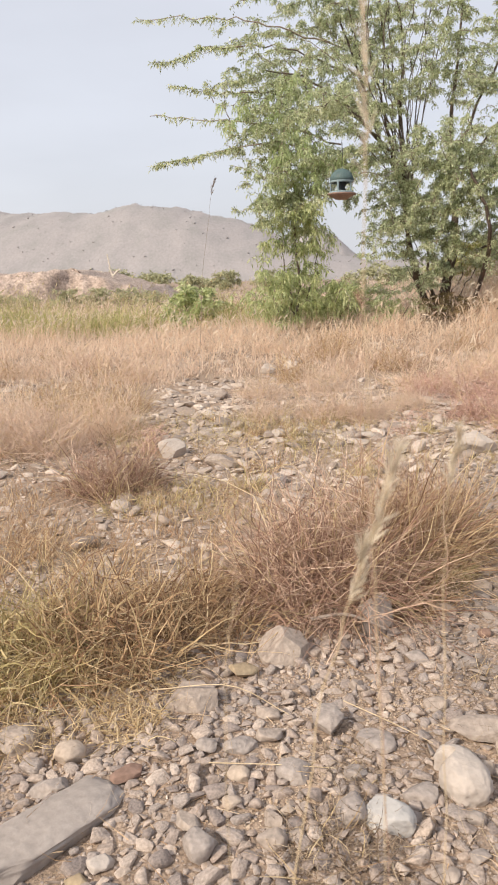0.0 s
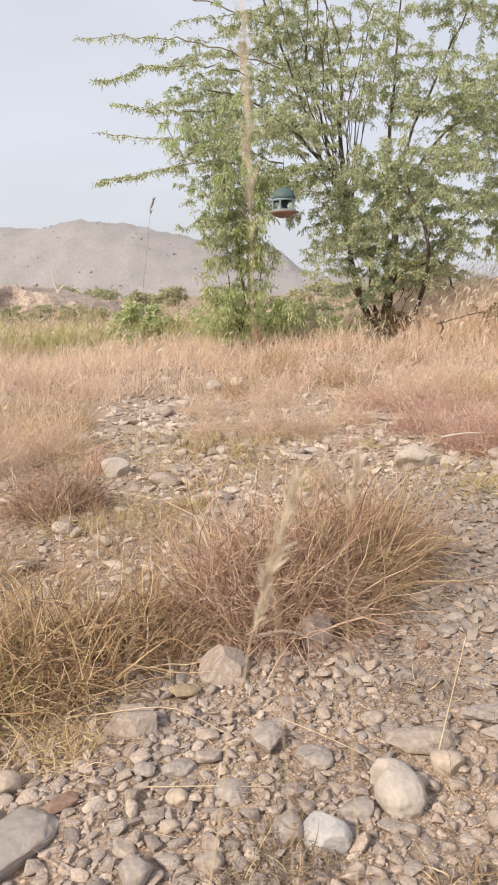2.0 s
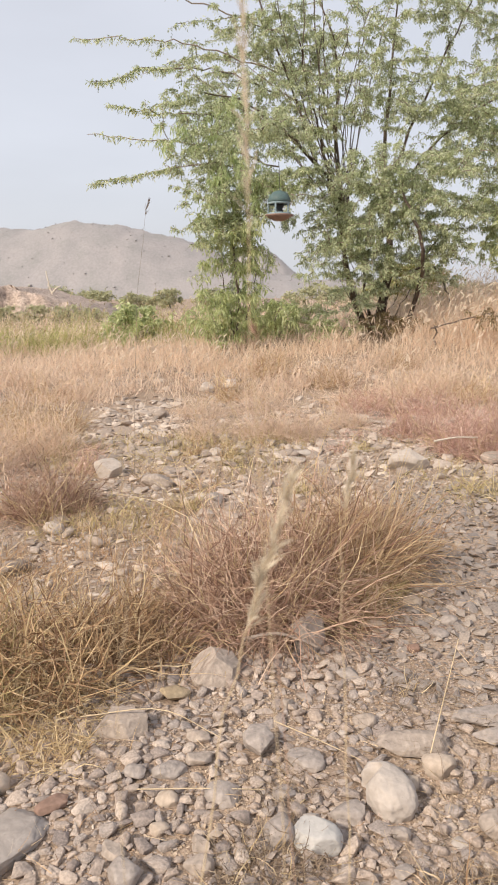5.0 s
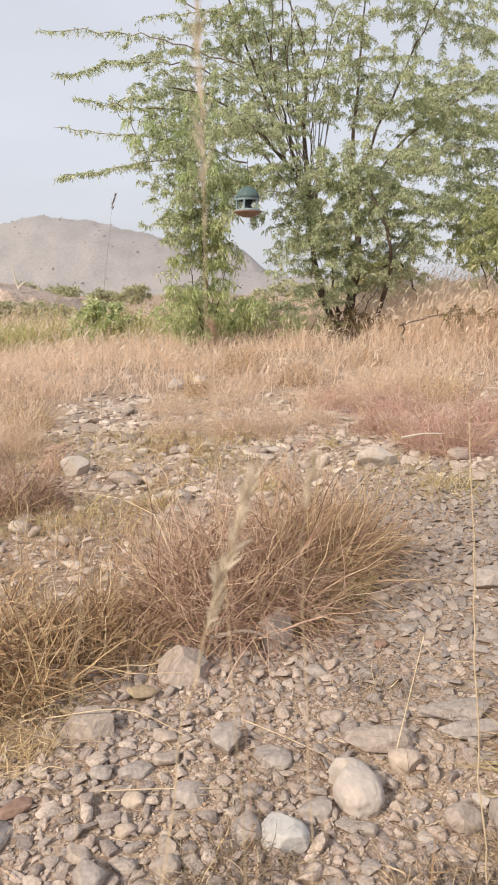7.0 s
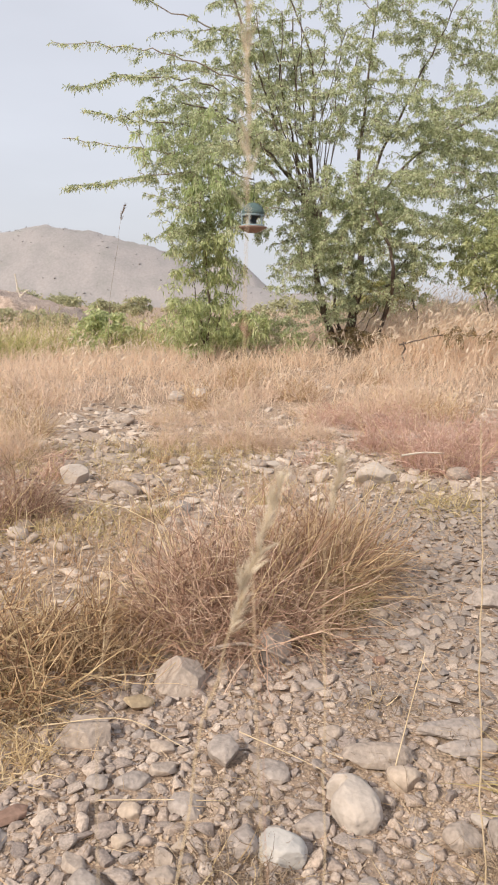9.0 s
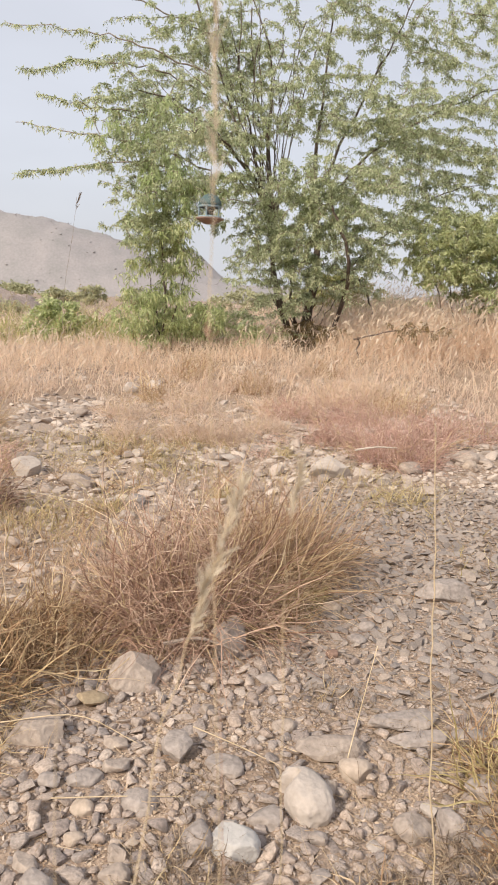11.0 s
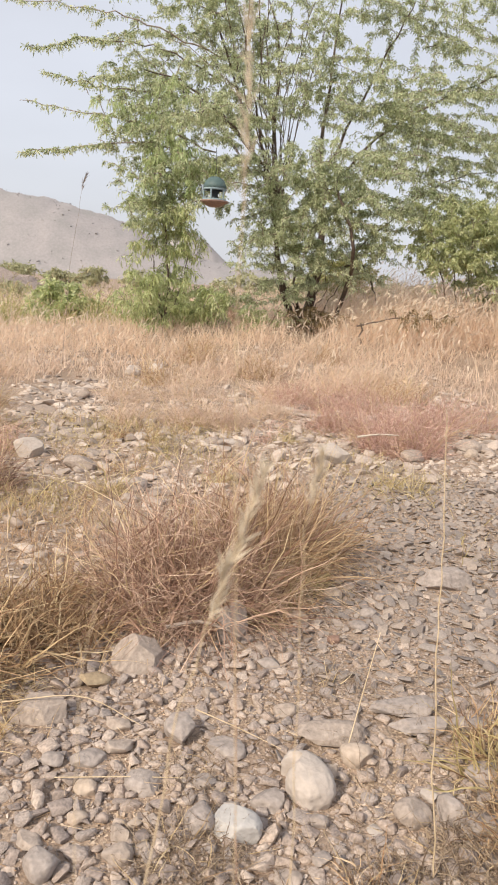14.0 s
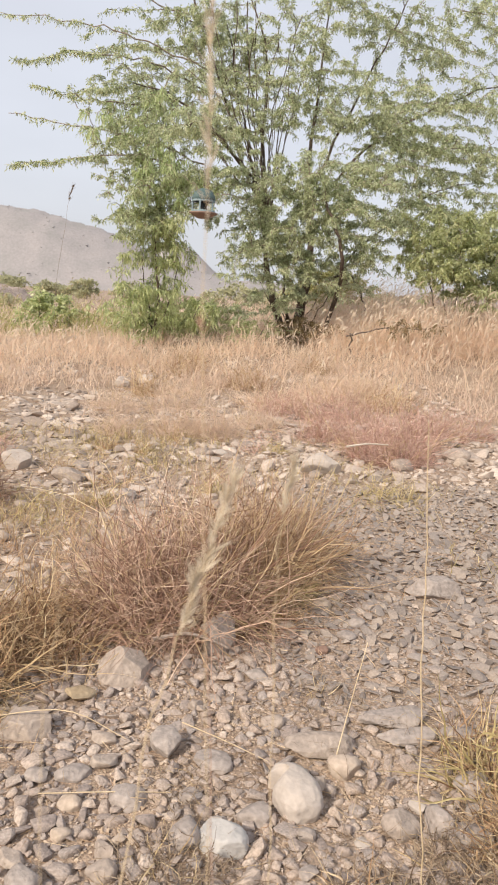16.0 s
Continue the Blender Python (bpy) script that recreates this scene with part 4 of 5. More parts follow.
def field(name, rng, n, x0, x1, y0, y1, keep, tall, width, mat, label, heads=0.0, droop=0.5, segs=3, seed=None):
    """Countless grass blades over a stretch of land."""
    xy = scatter(rng, n, x0, x1, y0, y1, keep)
    m = len(xy)
    base = np.stack([xy[:, 0], xy[:, 1], height(xy[:, 0], xy[:, 1]) - 0.01], -1)
    way = np.stack([rng.normal(size=m) * 0.22 + 0.06, rng.normal(size=m) * 0.22, np.ones(m)], -1)
    L = tall(xy[:, 0], xy[:, 1]) * rng.uniform(0.5, 1.15, m)
    V, F = strips(rng, base, unit(way), L, width * rng.uniform(0.6, 1.5, m), segs, droop * rng.uniform(0, 1.5, m), 1.0, 0.24)
    ob = tagged(link_mesh(name, V, F, mat), label, "grass", kind="stuff")
    if heads:
        pick = np.nonzero((rng.random(m) < heads) & (L > np.median(L)))[0]
        tip = V.reshape(m, segs + 1, 2, 3)[pick, -1].mean(1)
        d = unit(np.stack([rng.normal(size=len(pick)) * 0.3 + 0.25, rng.normal(size=len(pick)) * 0.3, np.ones(len(pick)) * 0.8], -1))
        V2, F2 = strips(rng, tip - d * 0.02, d, rng.uniform(0.09, 0.17, len(pick)), rng.uniform(0.014, 0.028, len(pick)), 3, 0.8, -1)
        tagged(link_mesh("seed_fluff", V2, F2, seed or M_HEAD, ob), kind="stuff")
    return ob


rubble_tufts(20, 6)
field_clumps(30, 5)
rng = np.random.default_rng(31)
edge = lambda x: 4.0 * (lumps(x, x * 0 + 4, 0.7) - 0.5)
patch = lambda x, y: np.clip(3.4 * lumps(x, y, 0.7) - 1.6, 0.02, 1)
field("near_field_grass", rng, 34000, -5, 7, 6.3, 11.0, lambda x, y: patch(x, y) * (0.04 + 0.96 * step(8.3, 10.3, y + edge(x))) * np.where(np.abs(x + 0.6 + 0.12 * (lumps(x * 0, y, 0.8) - 0.5) * 4) < (0.36 + 0.1 * lumps(x, y, 0.5)) * (1 - 0.8 * step(9.2, 10.4, y)), 0.08, 1), lambda x, y: 0.22 + 0.30 * lumps(x, y, 1.0), 0.008, M_PINK, "patchy knee-high dry blond grass")
field("mid_field_grass", rng, 12000, -4.5, 6.5, 7.6, 11.8, lambda x, y: np.clip(2.2 * lumps(x + 7, y, 0.7) - 0.45, 0.06, 1) * np.where(np.abs(x + 0.62) < 0.38 * (1 - 0.8 * step(9.2, 10.4, y)), 0.15, 1) * (0.05 + 0.95 * step(8.2, 10.0, y + edge(x))), lambda x, y: 0.20 + 0.26 * lumps(x + 3, y, 0.9), 0.009, M_PINK, "patchy low pinkish dry grass among stones")
field("tall_field_grass", rng, 56000, -7, 12, 9.8, 20.0, lambda x, y: np.clip(2.0 * lumps(x, y, 0.9) - 0.3, 0.15, 1) * (0.16 + 0.84 * step(10.2, 12.8, y)), lambda x, y: (0.26 + 0.28 * lumps(x, y, 1.6) + 0.80 * step(1.0, 7.0, x) + 0.12) * (1 - 0.35 * np.exp(-((x - 4.0) / 1.1) ** 2)), 0.010, M_FIELD, "tall blond dry grass field in seed", 0.5)
field("seed_grass", rng, 5500, 4.7, 10.0, 13.0, 14.5, lambda x, y: np.clip(1.6 * lumps(x, y, 0.8), 0.3, 1) * step(4.7, 5.6, x), lambda x, y: 0.78 + 0.40 * lumps(x, y, 1.2), 0.011, M_FIELD, "tall blond seeding grass beside the mesquite", 0.7)
field("back_field_grass", rng, 17000, -16, 20, 19.5, 34.0, lambda x, y: 0.4 + 0.6 * lumps(x, y, 2.0), lambda x, y: 0.75 + 0.3 * lumps(x, y, 2.2) + 0 * x, 0.016, M_FIELD, "tall blond dry grass beyond the trees", 0.2)
field("reed_grass", rng, 11000, -10, 0.5, 16.8, 22.0, lambda x, y: np.clip(4.0 * lumps(x, y, 0.9) - 1.6, 0.06, 1), lambda x, y: 0.55 + 1.0 * lumps(x, y, 0.7), 0.016, M_REED, "greenish reed-like grass in seed", 0.9, seed=M_REEDSEED)
field("short_dry_grass", rng, 21000, -2.4, 2.6, 3.0, 7.0, lambda x, y: np.clip(3.0 * lumps(x + 11, y + 2, 0.5) - 1.2, 0, 1) * (1 - 0.7 * step(0.3, 1.4, x)), lambda x, y: 0.12 + 0.18 * lumps(x, y, 0.4), 0.0042, M_OLIVE, "short wispy half-dry grass on rubble", 0, 1.6)
field("wispy_grass", rng, 3800, -2.0, 0.1, 2.9, 4.6, lambda x, y: np.clip(3.0 * lumps(x + 4, y + 9, 0.45) - 0.9, 0.03, 1) * step(0.1, -0.4, x - 0.25 * (y - 3)), lambda x, y: 0.10 + 0.17 * lumps(x + 1, y, 0.4), 0.0038, M_DRY, "wispy half-green grass behind the tussocks", 0, 1.4, 4)
field("thin_straw", rng, 2600, -2.2, 3.6, 1.2, 6.8, lambda x, y: 0.15 + 0.85 * lumps(x + 5, y, 0.7), lambda x, y: 0.07 + 0.09 * lumps(x, y, 0.5), 0.0022, M_DRY, "thin scattered straw between stones", 0, 2.6)


def lying_straw(name, rng, n, mat, label, x0, x1, y0, y1):
    xy = scatter(rng, n, x0, x1, y0, y1, lambda x, y: 0.2 + 0.8 * lumps(x + 2, y + 8, 0.6))
    m = len(xy)
    a = rng.uniform(0, 2 * np.pi, m)
    base = np.stack([xy[:, 0], xy[:, 1], height(xy[:, 0], xy[:, 1]) + rng.uniform(0.004, 0.03, m)], -1)
    way = np.stack([np.cos(a), np.sin(a), rng.normal(size=m) * 0.12], -1)
    V, F = strips(rng, base, way, rng.uniform(0.03, 0.15, m), rng.uniform(0.0012, 0.003, m), 2, 0.05, 1.0, 0.3)
    return tagged(link_mesh(name, V, F, mat), label, "straw", kind="stuff")


lying_straw("straw_litter", rng, 3000, M_DRY, "broken straw lying on stones", -1.8, 2.6, 1.15, 4.6)
lying_straw("withered_litter", rng, 2600, M_WITHER, "dark withered grass litter between stones", 0.3, 1.5, 1.1, 2.3)


def fallen_stem(points, radius, mat, label):
    P = curve([(x, y, float(height(x, y)) + z) for x, y, z in points], 10)
    V, F = tube(P, np.linspace(radius, radius * 0.6, len(P)), 6)
    return tagged(link_mesh("fallen_straw", V, F, mat, None, True), label, "straw", "fallen straws")


fallen_stem([(-0.30, 2.15, 0.05), (-0.05, 2.11, 0.08), (0.13, 2.03, 0.03)], 0.0022, M_PALESTRAW, "long pale straw stem across stones")
fallen_stem([(0.30, 2.08, 0.05), (0.42, 1.98, 0.03), (0.53, 1.89, 0.02)], 0.0022, M_PALESTRAW, "pale straw stem on gravel")
fallen_stem([(-0.10, 1.80, 0.03), (0.08, 1.79, 0.03), (0.24, 1.76, 0.03)], 0.002, M_PALESTRAW, "thin straw stem on gravel")
fallen_stem([(0.24, 2.62, 0.07), (0.38, 2.62, 0.09), (0.52, 2.58, 0.05)], 0.009, M_LIME, "pale curved root below a tussock")
fallen_stem([(0.72, 1.86, 0.04), (0.80, 1.98, 0.16), (0.86, 2.05, 0.30)], 0.0022, M_PALESTRAW, "upright pale straw stem among stones")
fallen_stem([(2.0, 5.75, 0.18), (2.2, 5.8, 0.2), (2.4, 5.85, 0.19)], 0.009, M_BONE, "pale bare stick on rubble")


# ---- trees ----
class Tree:
    """A skeleton of limbs that twigs are grown from, and the leaves along the twigs."""

    def __init__(self, name, seed, label, x, y):
        self.rng = np.random.default_rng(seed)
        self.root = tagged(new(name), label, "tree")
        self.root.location = (x, y, float(height(x, y)))
        self.o = np.array(self.root.location)
        self.pool, self.twigs, self.leaves = np.zeros((0, 3)), [], []

    def limb(self, points, r0, r1, name="limb", mat=None, n=16, wob=0.02, sides=8):
        P = curve(points, n, self.rng, wob)
        V, F = tube(P, r0 + (r1 - r0) * np.linspace(0, 1, n) ** 0.8, sides)
        link_mesh(name, V, F, mat or M_BARK, self.root, True)
        self.pool = np.concatenate([self.pool, P[n // 4:]])
        return P

    def grow(self, targets, sag=0.12, rad=0.013):
        """Twigs from the nearest wood to each target, nearest first."""
        T = np.asarray(targets)
        pool = self.pool
        near = np.min(np.linalg.norm(T[:, None] - pool[None], axis=-1), axis=1)
        for t in T[np.argsort(near)]:
            pool = self.pool
            d = t - pool
            cost = np.linalg.norm(d, axis=1) + 0.6 * np.maximum(0, -d[:, 2] - 0.2)
            s = pool[np.argmin(cost)]
            L = np.linalg.norm(t - s)
            if L < 0.08:
                continue
            mid = (s + t) / 2 + np.array([0, 0, sag * L]) + self.rng.normal(size=3) * 0.06 * L
            P = curve([s, mid, t], 6, self.rng, 0.012)
            r = rad * min(1.6, 0.4 + L)
            self.twigs.append(tube(P, np.linspace(r, r * 0.3, 6), 3))
            self.pool = np.concatenate([self.pool, P[2:]])
            self.leaves.append((P, L))

    def leaf(self, per_metre, length, width, mat, droop=1.2, least=20, name="crown", first=0.25, pinnae=5, spread=0.8):
        B, D = [], []
        for P, L in self.leaves:
            n = int(max(least, per_metre * L) * self.rng.uniform(0.35, 1.65))
            q = self.rng.uniform(first, 1.0, n) * (len(P) - 1)
            i = np.clip(q.astype(int), 0, len(P) - 2)
            f = (q - i)[:, None]
            pos = P[i] * (1 - f) + P[i + 1] * f
            ax = unit(P[i + 1] - P[i])
            d = unit(ax * 0.5 + self.rng.normal(size=(n, 3)) * np.array([1, 1, 0.4]))
            B.append(pos), D.append(d)
        B, D = np.concatenate(B), unit(np.concatenate(D))
        n = len(B)
        side = unit(np.cross(D, np.array([0, 0, 1.0]) + self.rng.normal(size=D.shape) * 0.5))
        down = np.array([0, 0, -1.0]) * (droop * self.rng.uniform(0.3, 1.4, n))[:, None]
        size = length * self.rng.uniform(0.65, 1.3, n)
        pairs = []
        for k in range(pinnae):
            q = k / max(1, pinnae - 1)
            p = B + (D + down * 0.5 * q) * (size * (0.1 + 0.75 * q))[:, None]
            d = unit(D * 0.55 + down * (0.35 + 0.5 * q) + side * (spread if k % 2 else -spread) * (1 - 0.5 * q) + self.rng.normal(size=D.shape) * 0.25)
            w = unit(np.cross(d, self.rng.normal(size=d.shape))) * (width * self.rng.uniform(0.7, 1.3, n))[:, None] / 2
            L = (size * (0.75 - 0.2 * q))[:, None]
            V = np.stack([p, p + d * L * 0.45 - w, p + d * L + down * L * 0.15, p + d * L * 0.45 + w], 1)
            pairs.append((V.reshape(-1, 3), np.arange(4 * n).reshape(-1, 4)))
        V, F = joined(pairs)
        tagged(link_mesh(name, V, F, mat, self.root), kind="stuff")
        self.leaves = []

    def wood(self, mat=None):
        V, F = joined(self.twigs)
        tagged(link_mesh("twig_wood", V, F, mat or M_TWIG, self.root, True), kind="stuff")
        self.twigs = []


def lobe(rng, c, r, n, axis=None, reach=0.55):
    """Places in a flattened ball, each drawn out into a flat spray that points away from the axis and droops."""
    d = unit(rng.normal(size=(n, 3)))
    p = np.array(c) + d * (rng.random((n, 1)) ** 0.45) * np.array(r)
    if axis is None:
        fan = np.concatenate([rng.normal(size=(n, 3)) * np.array([0.36, 0.36, 0.06]) * min(1.0, r[0]) for _ in range(2)])
        return np.concatenate([p, np.concatenate([p, p]) + fan])
    out = p - np.array(axis)
    out[:, 2] = 0
    out = unit(out + rng.normal(size=(n, 3)) * np.array([0.7, 0.7, 0]))
    side = np.stack([-out[:, 1], out[:, 0], 0 * out[:, 0]], -1)
    rows = [p]
    for u in (-0.8, -0.35, 0.45, 1.0):
        q = rng.uniform(0.7, 1.2, (n, 1)) * u * reach
        rows.append(p + out * q + side * rng.normal(size=(n, 1)) * 0.10 * reach + np.array([0, 0, 1.0]) * (-0.30 * np.maximum(q, 0) ** 1.5 - 0.10 * q))
    return np.concatenate(rows)


# the large mesquite; places are from its foot, which stands at (4.1, 16)
big = Tree("mesquite_tree", 5, "spreading many-stemmed mesquite tree with feathery green leaves", 4.1, 16.0)
big.limb([(-0.05, 0, -0.1), (0.1, 0, 0.9), (0.25, 0.1, 2.0), (0.1, 0.3, 3.2), (0.2, 0.4, 4.8), (0.4, 0.5, 7.2)], 0.125, 0.012, "trunk")
big.limb([(0.25, -0.1, -0.1), (0.5, -0.6, 0.35), (0.49, -1.3, 1.1), (0.33, -1.9, 1.63), (0.13, -2.0, 2.2), (-0.12, -2.0, 2.7)], 0.062, 0.022)
big.limb([(-0.1, 0.1, -0.1), (-0.5, 0, 0.7), (-0.75, 0, 1.6), (-0.95, 0.1, 2.7), (-1.5, 0.1, 3.7), (-1.9, 0.1, 5.0), (-2.7, 0.2, 6.9), (-2.5, 0.2, 7.6)], 0.06, 0.012)
big.limb([(-0.15, -0.1, -0.1), (-0.6, -0.2, 0.6), (-0.85, -0.3, 1.4), (-0.9, -0.2, 2.6), (-1.0, 0, 4.2), (-1.02, 0, 5.7), (-1.6, 0.2, 7.2)], 0.052, 0.012)
big.limb([(-0.9, -0.2, 2.4), (-1.3, -0.3, 3.6), (-1.55, -0.2, 4.8), (-1.9, 0, 6.2)], 0.035, 0.012)
big.limb([(-0.95, 0.0, 2.8), (-1.0, 0.2, 4.0), (-1.3, 0.4, 5.4), (-1.4, 0.5, 6.8)], 0.032, 0.012)
big.limb([(-1.3, 0.0, 3.4), (-2.2, -0.3, 4.1), (-3.0, -0.5, 4.6), (-3.8, -0.7, 4.7)], 0.032, 0.010)
big.limb([(-1.2, 0.0, 3.3), (-2.0, -1.2, 3.7), (-2.5, -2.4, 3.75), (-2.9, -3.2, 3.5)], 0.034, 0.012)
big.limb([(0.2, 0.2, 2.6), (1.0, 0.2, 3.8), (2.0, 0.1, 4.6), (3.4, 0.1, 5.4), (4.8, 0.0, 5.8)], 0.038, 0.01)
big.limb([(0.2, 0.3, 3.2), (0.9, 0.3, 4.8), (1.6, 0.4, 6.2), (2.2, 0.3, 7.6)], 0.035, 0.01)
big.limb([(0.7, -0.3, 1.5), (1.6, -0.4, 2.4), (2.6, -0.4, 3.2), (3.6, -0.5, 3.5)], 0.022, 0.008)
big.limb([(0.6, -0.2, 1.3), (1.2, 0.1, 1.4), (1.5, 0.1, 0.9), (1.6, 0.1, 0.7)], 0.03, 0.012)
for k in range(7):
    q = k / 6 - 0.5
    big.limb([(0.12 * q, -0.1, -0.1), (0.9 * q - 0.1, -0.25 + 0.1 * (k % 3), 0.55), (1.9 * q - 0.1, -0.4 + 0.2 * (k % 3), 1.3 + 0.3 * (k % 2))], 0.018, 0.006, "limb", M_BARK, 10, 0.03, 5)
big.limb([(0.0, 0.1, -0.1), (-0.25, 0.2, 0.8), (-0.35, 0.1, 1.8), (-0.2, -0.3, 2.8)], 0.04, 0.015)
for k in range(8):
    q = k / 7
    big.limb([(-0.85 + 0.1 * q, 0.1 * k - 0.4, 2.3 + 0.25 * q), (-1.35 + 0.75 * q, 0.12 * k - 0.5, 3.5), (-1.9 + 1.6 * q, 0.14 * k - 0.6, 4.8), (-2.3 + 2.2 * q + 0.2 * (k % 3), 0.15 * k - 0.7, 6.3 + 0.2 * (k % 2))], 0.02, 0.008, "limb", M_BARK, 12, 0.035, 5)
for k in range(16):
    # thin arching stems that fan out of the crown's heart
    q = k / 15
    a = big.rng.uniform(-0.25, 0.25)
    big.limb([(-0.85 + 0.25 * q, -0.5 + 0.06 * k, 2.3 + 0.4 * (k % 3)), (-1.7 + 1.2 * q + a, -0.7 + 0.08 * k, 3.7 + a), (-2.9 + 2.9 * q + a, -0.8 + 0.1 * k, 4.7 + 0.7 * q + a), (-4.0 + 4.4 * q, -0.9 + 0.1 * k, 5.1 + 1.4 * q)], 0.013, 0.004, "limb", M_TWIG, 12, 0.05, 4)
# long bare arms reaching out of the crown
for p in ([(-3.6, -0.4, 5.45), (-4.7, -0.7, 5.52), (-6.1, -1.0, 5.42)], [(-3.5, -0.5, 5.05), (-4.6, -0.7, 5.0), (-5.82, -1.0, 4.68)],
          [(-3.6, -0.6, 4.2), (-4.5, -0.8, 4.2), (-5.52, -1.0, 4.27)], [(-3.7, -0.7, 3.65), (-4.8, -0.9, 3.68), (-5.95, -1.0, 3.75)],
          [(-3.5, -0.7, 3.3), (-4.6, -0.9, 3.12), (-5.92, -1.0, 2.84)], [(-3.4, -0.3, 6.2), (-4.6, -0.5, 6.5), (-5.6, -0.6, 6.9)]):
    p = [(x, y, z + 0.1) for x, y, z in p]
    big.pool = np.concatenate([big.pool, curve([(-2.2, 0, p[0][2] - 0.3), p[0]], 5)])
    P = curve([(-2.2, 0, p[0][2] - 0.3), *p], 18, big.rng, 0.025)
    big.twigs.append(tube(P, np.linspace(0.018, 0.006, 18), 5))
    big.leaves.append((P[7:], 2.8))
g = big.rng
big.leaf(46, 0.10, 0.023, M_LEAF, 1.1, 16, name="spray")
# the curtain of long drooping leaves over the young tree
for c, r, n in [((-3.55, -1.0, 3.75), (0.95, 0.6, 0.75), 22), ((-3.0, -1.1, 2.95), (0.95, 0.5, 0.6), 27), ((-3.65, -1.0, 2.65), (0.45, 0.4, 0.55), 9), ((-2.9, -1.1, 4.2), (0.8, 0.6, 0.5), 7)]:
    big.grow(lobe(big.rng, c, r, n), 0.2)
big.leaf(34, 0.135, 0.025, M_CURTAIN, 2.0, 9, "drooping_leaves", 0.2, 4, 0.5)
LOBES = [((-2.6, -0.4, 5.2), (1.3, 0.8, 0.6), 22), ((-2.2, -0.3, 6.3), (1.3, 0.8, 0.5), 30), ((-0.4, -1.5, 2.85), (1.1, 0.6, 0.35), 45), ((-1.0, -1.2, 2.0), (0.5, 0.4, 0.5), 20),
         ((-3.4, -0.4, 4.5), (1.2, 1.0, 0.8), 85), ((-3.5, -0.8, 3.6), (1.1, 0.8, 0.7), 85), ((-2.9, -0.9, 2.9), (0.9, 0.7, 0.6), 60),
         ((-3.4, 0.1, 5.7), (1.5, 1.2, 0.55), 45), ((-1.4, 0.2, 5.8), (1.7, 1.6, 1.0), 115), ((-1.8, -0.3, 4.5), (1.2, 1.0, 0.8), 95), ((1.5, 0.2, 6.6), (2.0, 1.7, 1.2), 115), ((-1.4, 0.2, 7.4), (2.2, 1.6, 0.7), 75),
         ((0.4, -0.6, 4.8), (1.7, 1.5, 0.85), 105), ((3.0, -0.2, 5.0), (1.8, 1.5, 1.0), 110), ((4.2, 0, 6.6), (1.9, 1.6, 1.1), 95), ((0.1, -1.3, 3.2), (1.5, 0.9, 0.6), 125), ((0.2, -1.4, 2.4), (1.1, 0.7, 0.5), 80), ((-0.3, -0.9, 1.4), (0.7, 0.4, 0.5), 40),
         ((-0.55, -1.2, 1.7), (0.55, 0.5, 0.7), 50), ((-1.35, -0.5, 2.1), (0.5, 0.5, 0.8), 40), ((2.0, -0.6, 3.5), (1.3, 1.0, 0.8), 80), ((3.2, -0.6, 2.6), (1.3, 0.9, 0.9), 95), ((5.2, -0.2, 4.0), (1.3, 1.2, 1.2), 70), ((-1.9, -0.8, 3.3), (0.7, 0.6, 0.45), 45), ((-1.3, -0.8, 2.8), (0.6, 0.5, 0.5), 35), ((1.7, -0.9, 2.5), (0.8, 0.6, 0.6), 45), ((2.0, -0.3, 4.3), (1.3, 1.0, 0.6), 60), ((3.6, -0.5, 3.8), (1.0, 0.8, 0.6), 45), ((-2.6, -2.5, 3.7), (0.7, 0.5, 0.3), 25), ((-2.55, -2.7, 2.2), (0.3, 0.2, 0.3), 6), ((0.9, -0.8, 1.7), (0.55, 0.5, 0.6), 30), ((-0.5, -1.3, 2.15), (0.75, 0.5, 0.45), 60), ((0.9, -1.2, 1.9), (0.5, 0.4, 0.4), 25), ((-1.25, -1.1, 1.6), (0.4, 0.4, 0.6), 30), ((-3.4, -1.2, 2.3), (0.75, 0.4, 0.5), 45), ((-0.45, -1.1, 0.95), (0.5, 0.3, 0.4), 12), ((0.35, -1.1, 1.2), (0.45, 0.3, 0.4), 10), ((-1.0, -0.6, 0.8), (0.4, 0.3, 0.4), 10)]
for c, r, n in LOBES:
    big.grow(lobe(g, c, r, int(n * (0.56 if c[0] > 1.2 else 0.55 if c[2] < 1.9 and abs(c[0]) < 0.7 else 0.46 if c[2] < 3.4 else 0.42 if c[0] < -2.4 else 0.62 if c[0] > -0.6 else 0.5)), (0.3, 0.6, 0)))
big.leaf(52, 0.09, 0.0225, M_LEAF, 1.0, 14, "crown", 0.15, 4)
big.wood()

# drooping young tree beside it
sap = Tree("young_tree", 8, "slender young tree with drooping bright green leaves", 0.95, 15.2)
sap.limb([(0, 0, -0.1), (0.03, 0, 1.0), (-0.05, 0, 2.0), (-0.1, 0, 3.4)], 0.035, 0.012, "trunk")
sap.limb([(0, 0, 0.1), (-0.2, 0.1, 0.9), (-0.3, 0, 1.7)], 0.02, 0.008)
sap.limb([(0, 0, 0.2), (0.25, -0.1, 0.8), (0.4, -0.1, 1.5)], 0.02, 0.008)
for c, r, n in [((-0.05, 0, 0.62), (0.95, 0.6, 0.58), 62), ((0.0, 0, 1.7), (0.68, 0.45, 0.75), 54), ((-0.1, -0.1, 2.5), (0.7, 0.5, 0.5), 24), ((0.8, 0.1, 0.7), (0.55, 0.4, 0.4), 22)]:
    sap.grow(lobe(sap.rng, c, r, n), 0.2, 0.008)
sap.leaf(32, 0.14, 0.025, M_SAP, 1.6, 9, "crown", 0.2, 4, 0.5)
sap.wood()

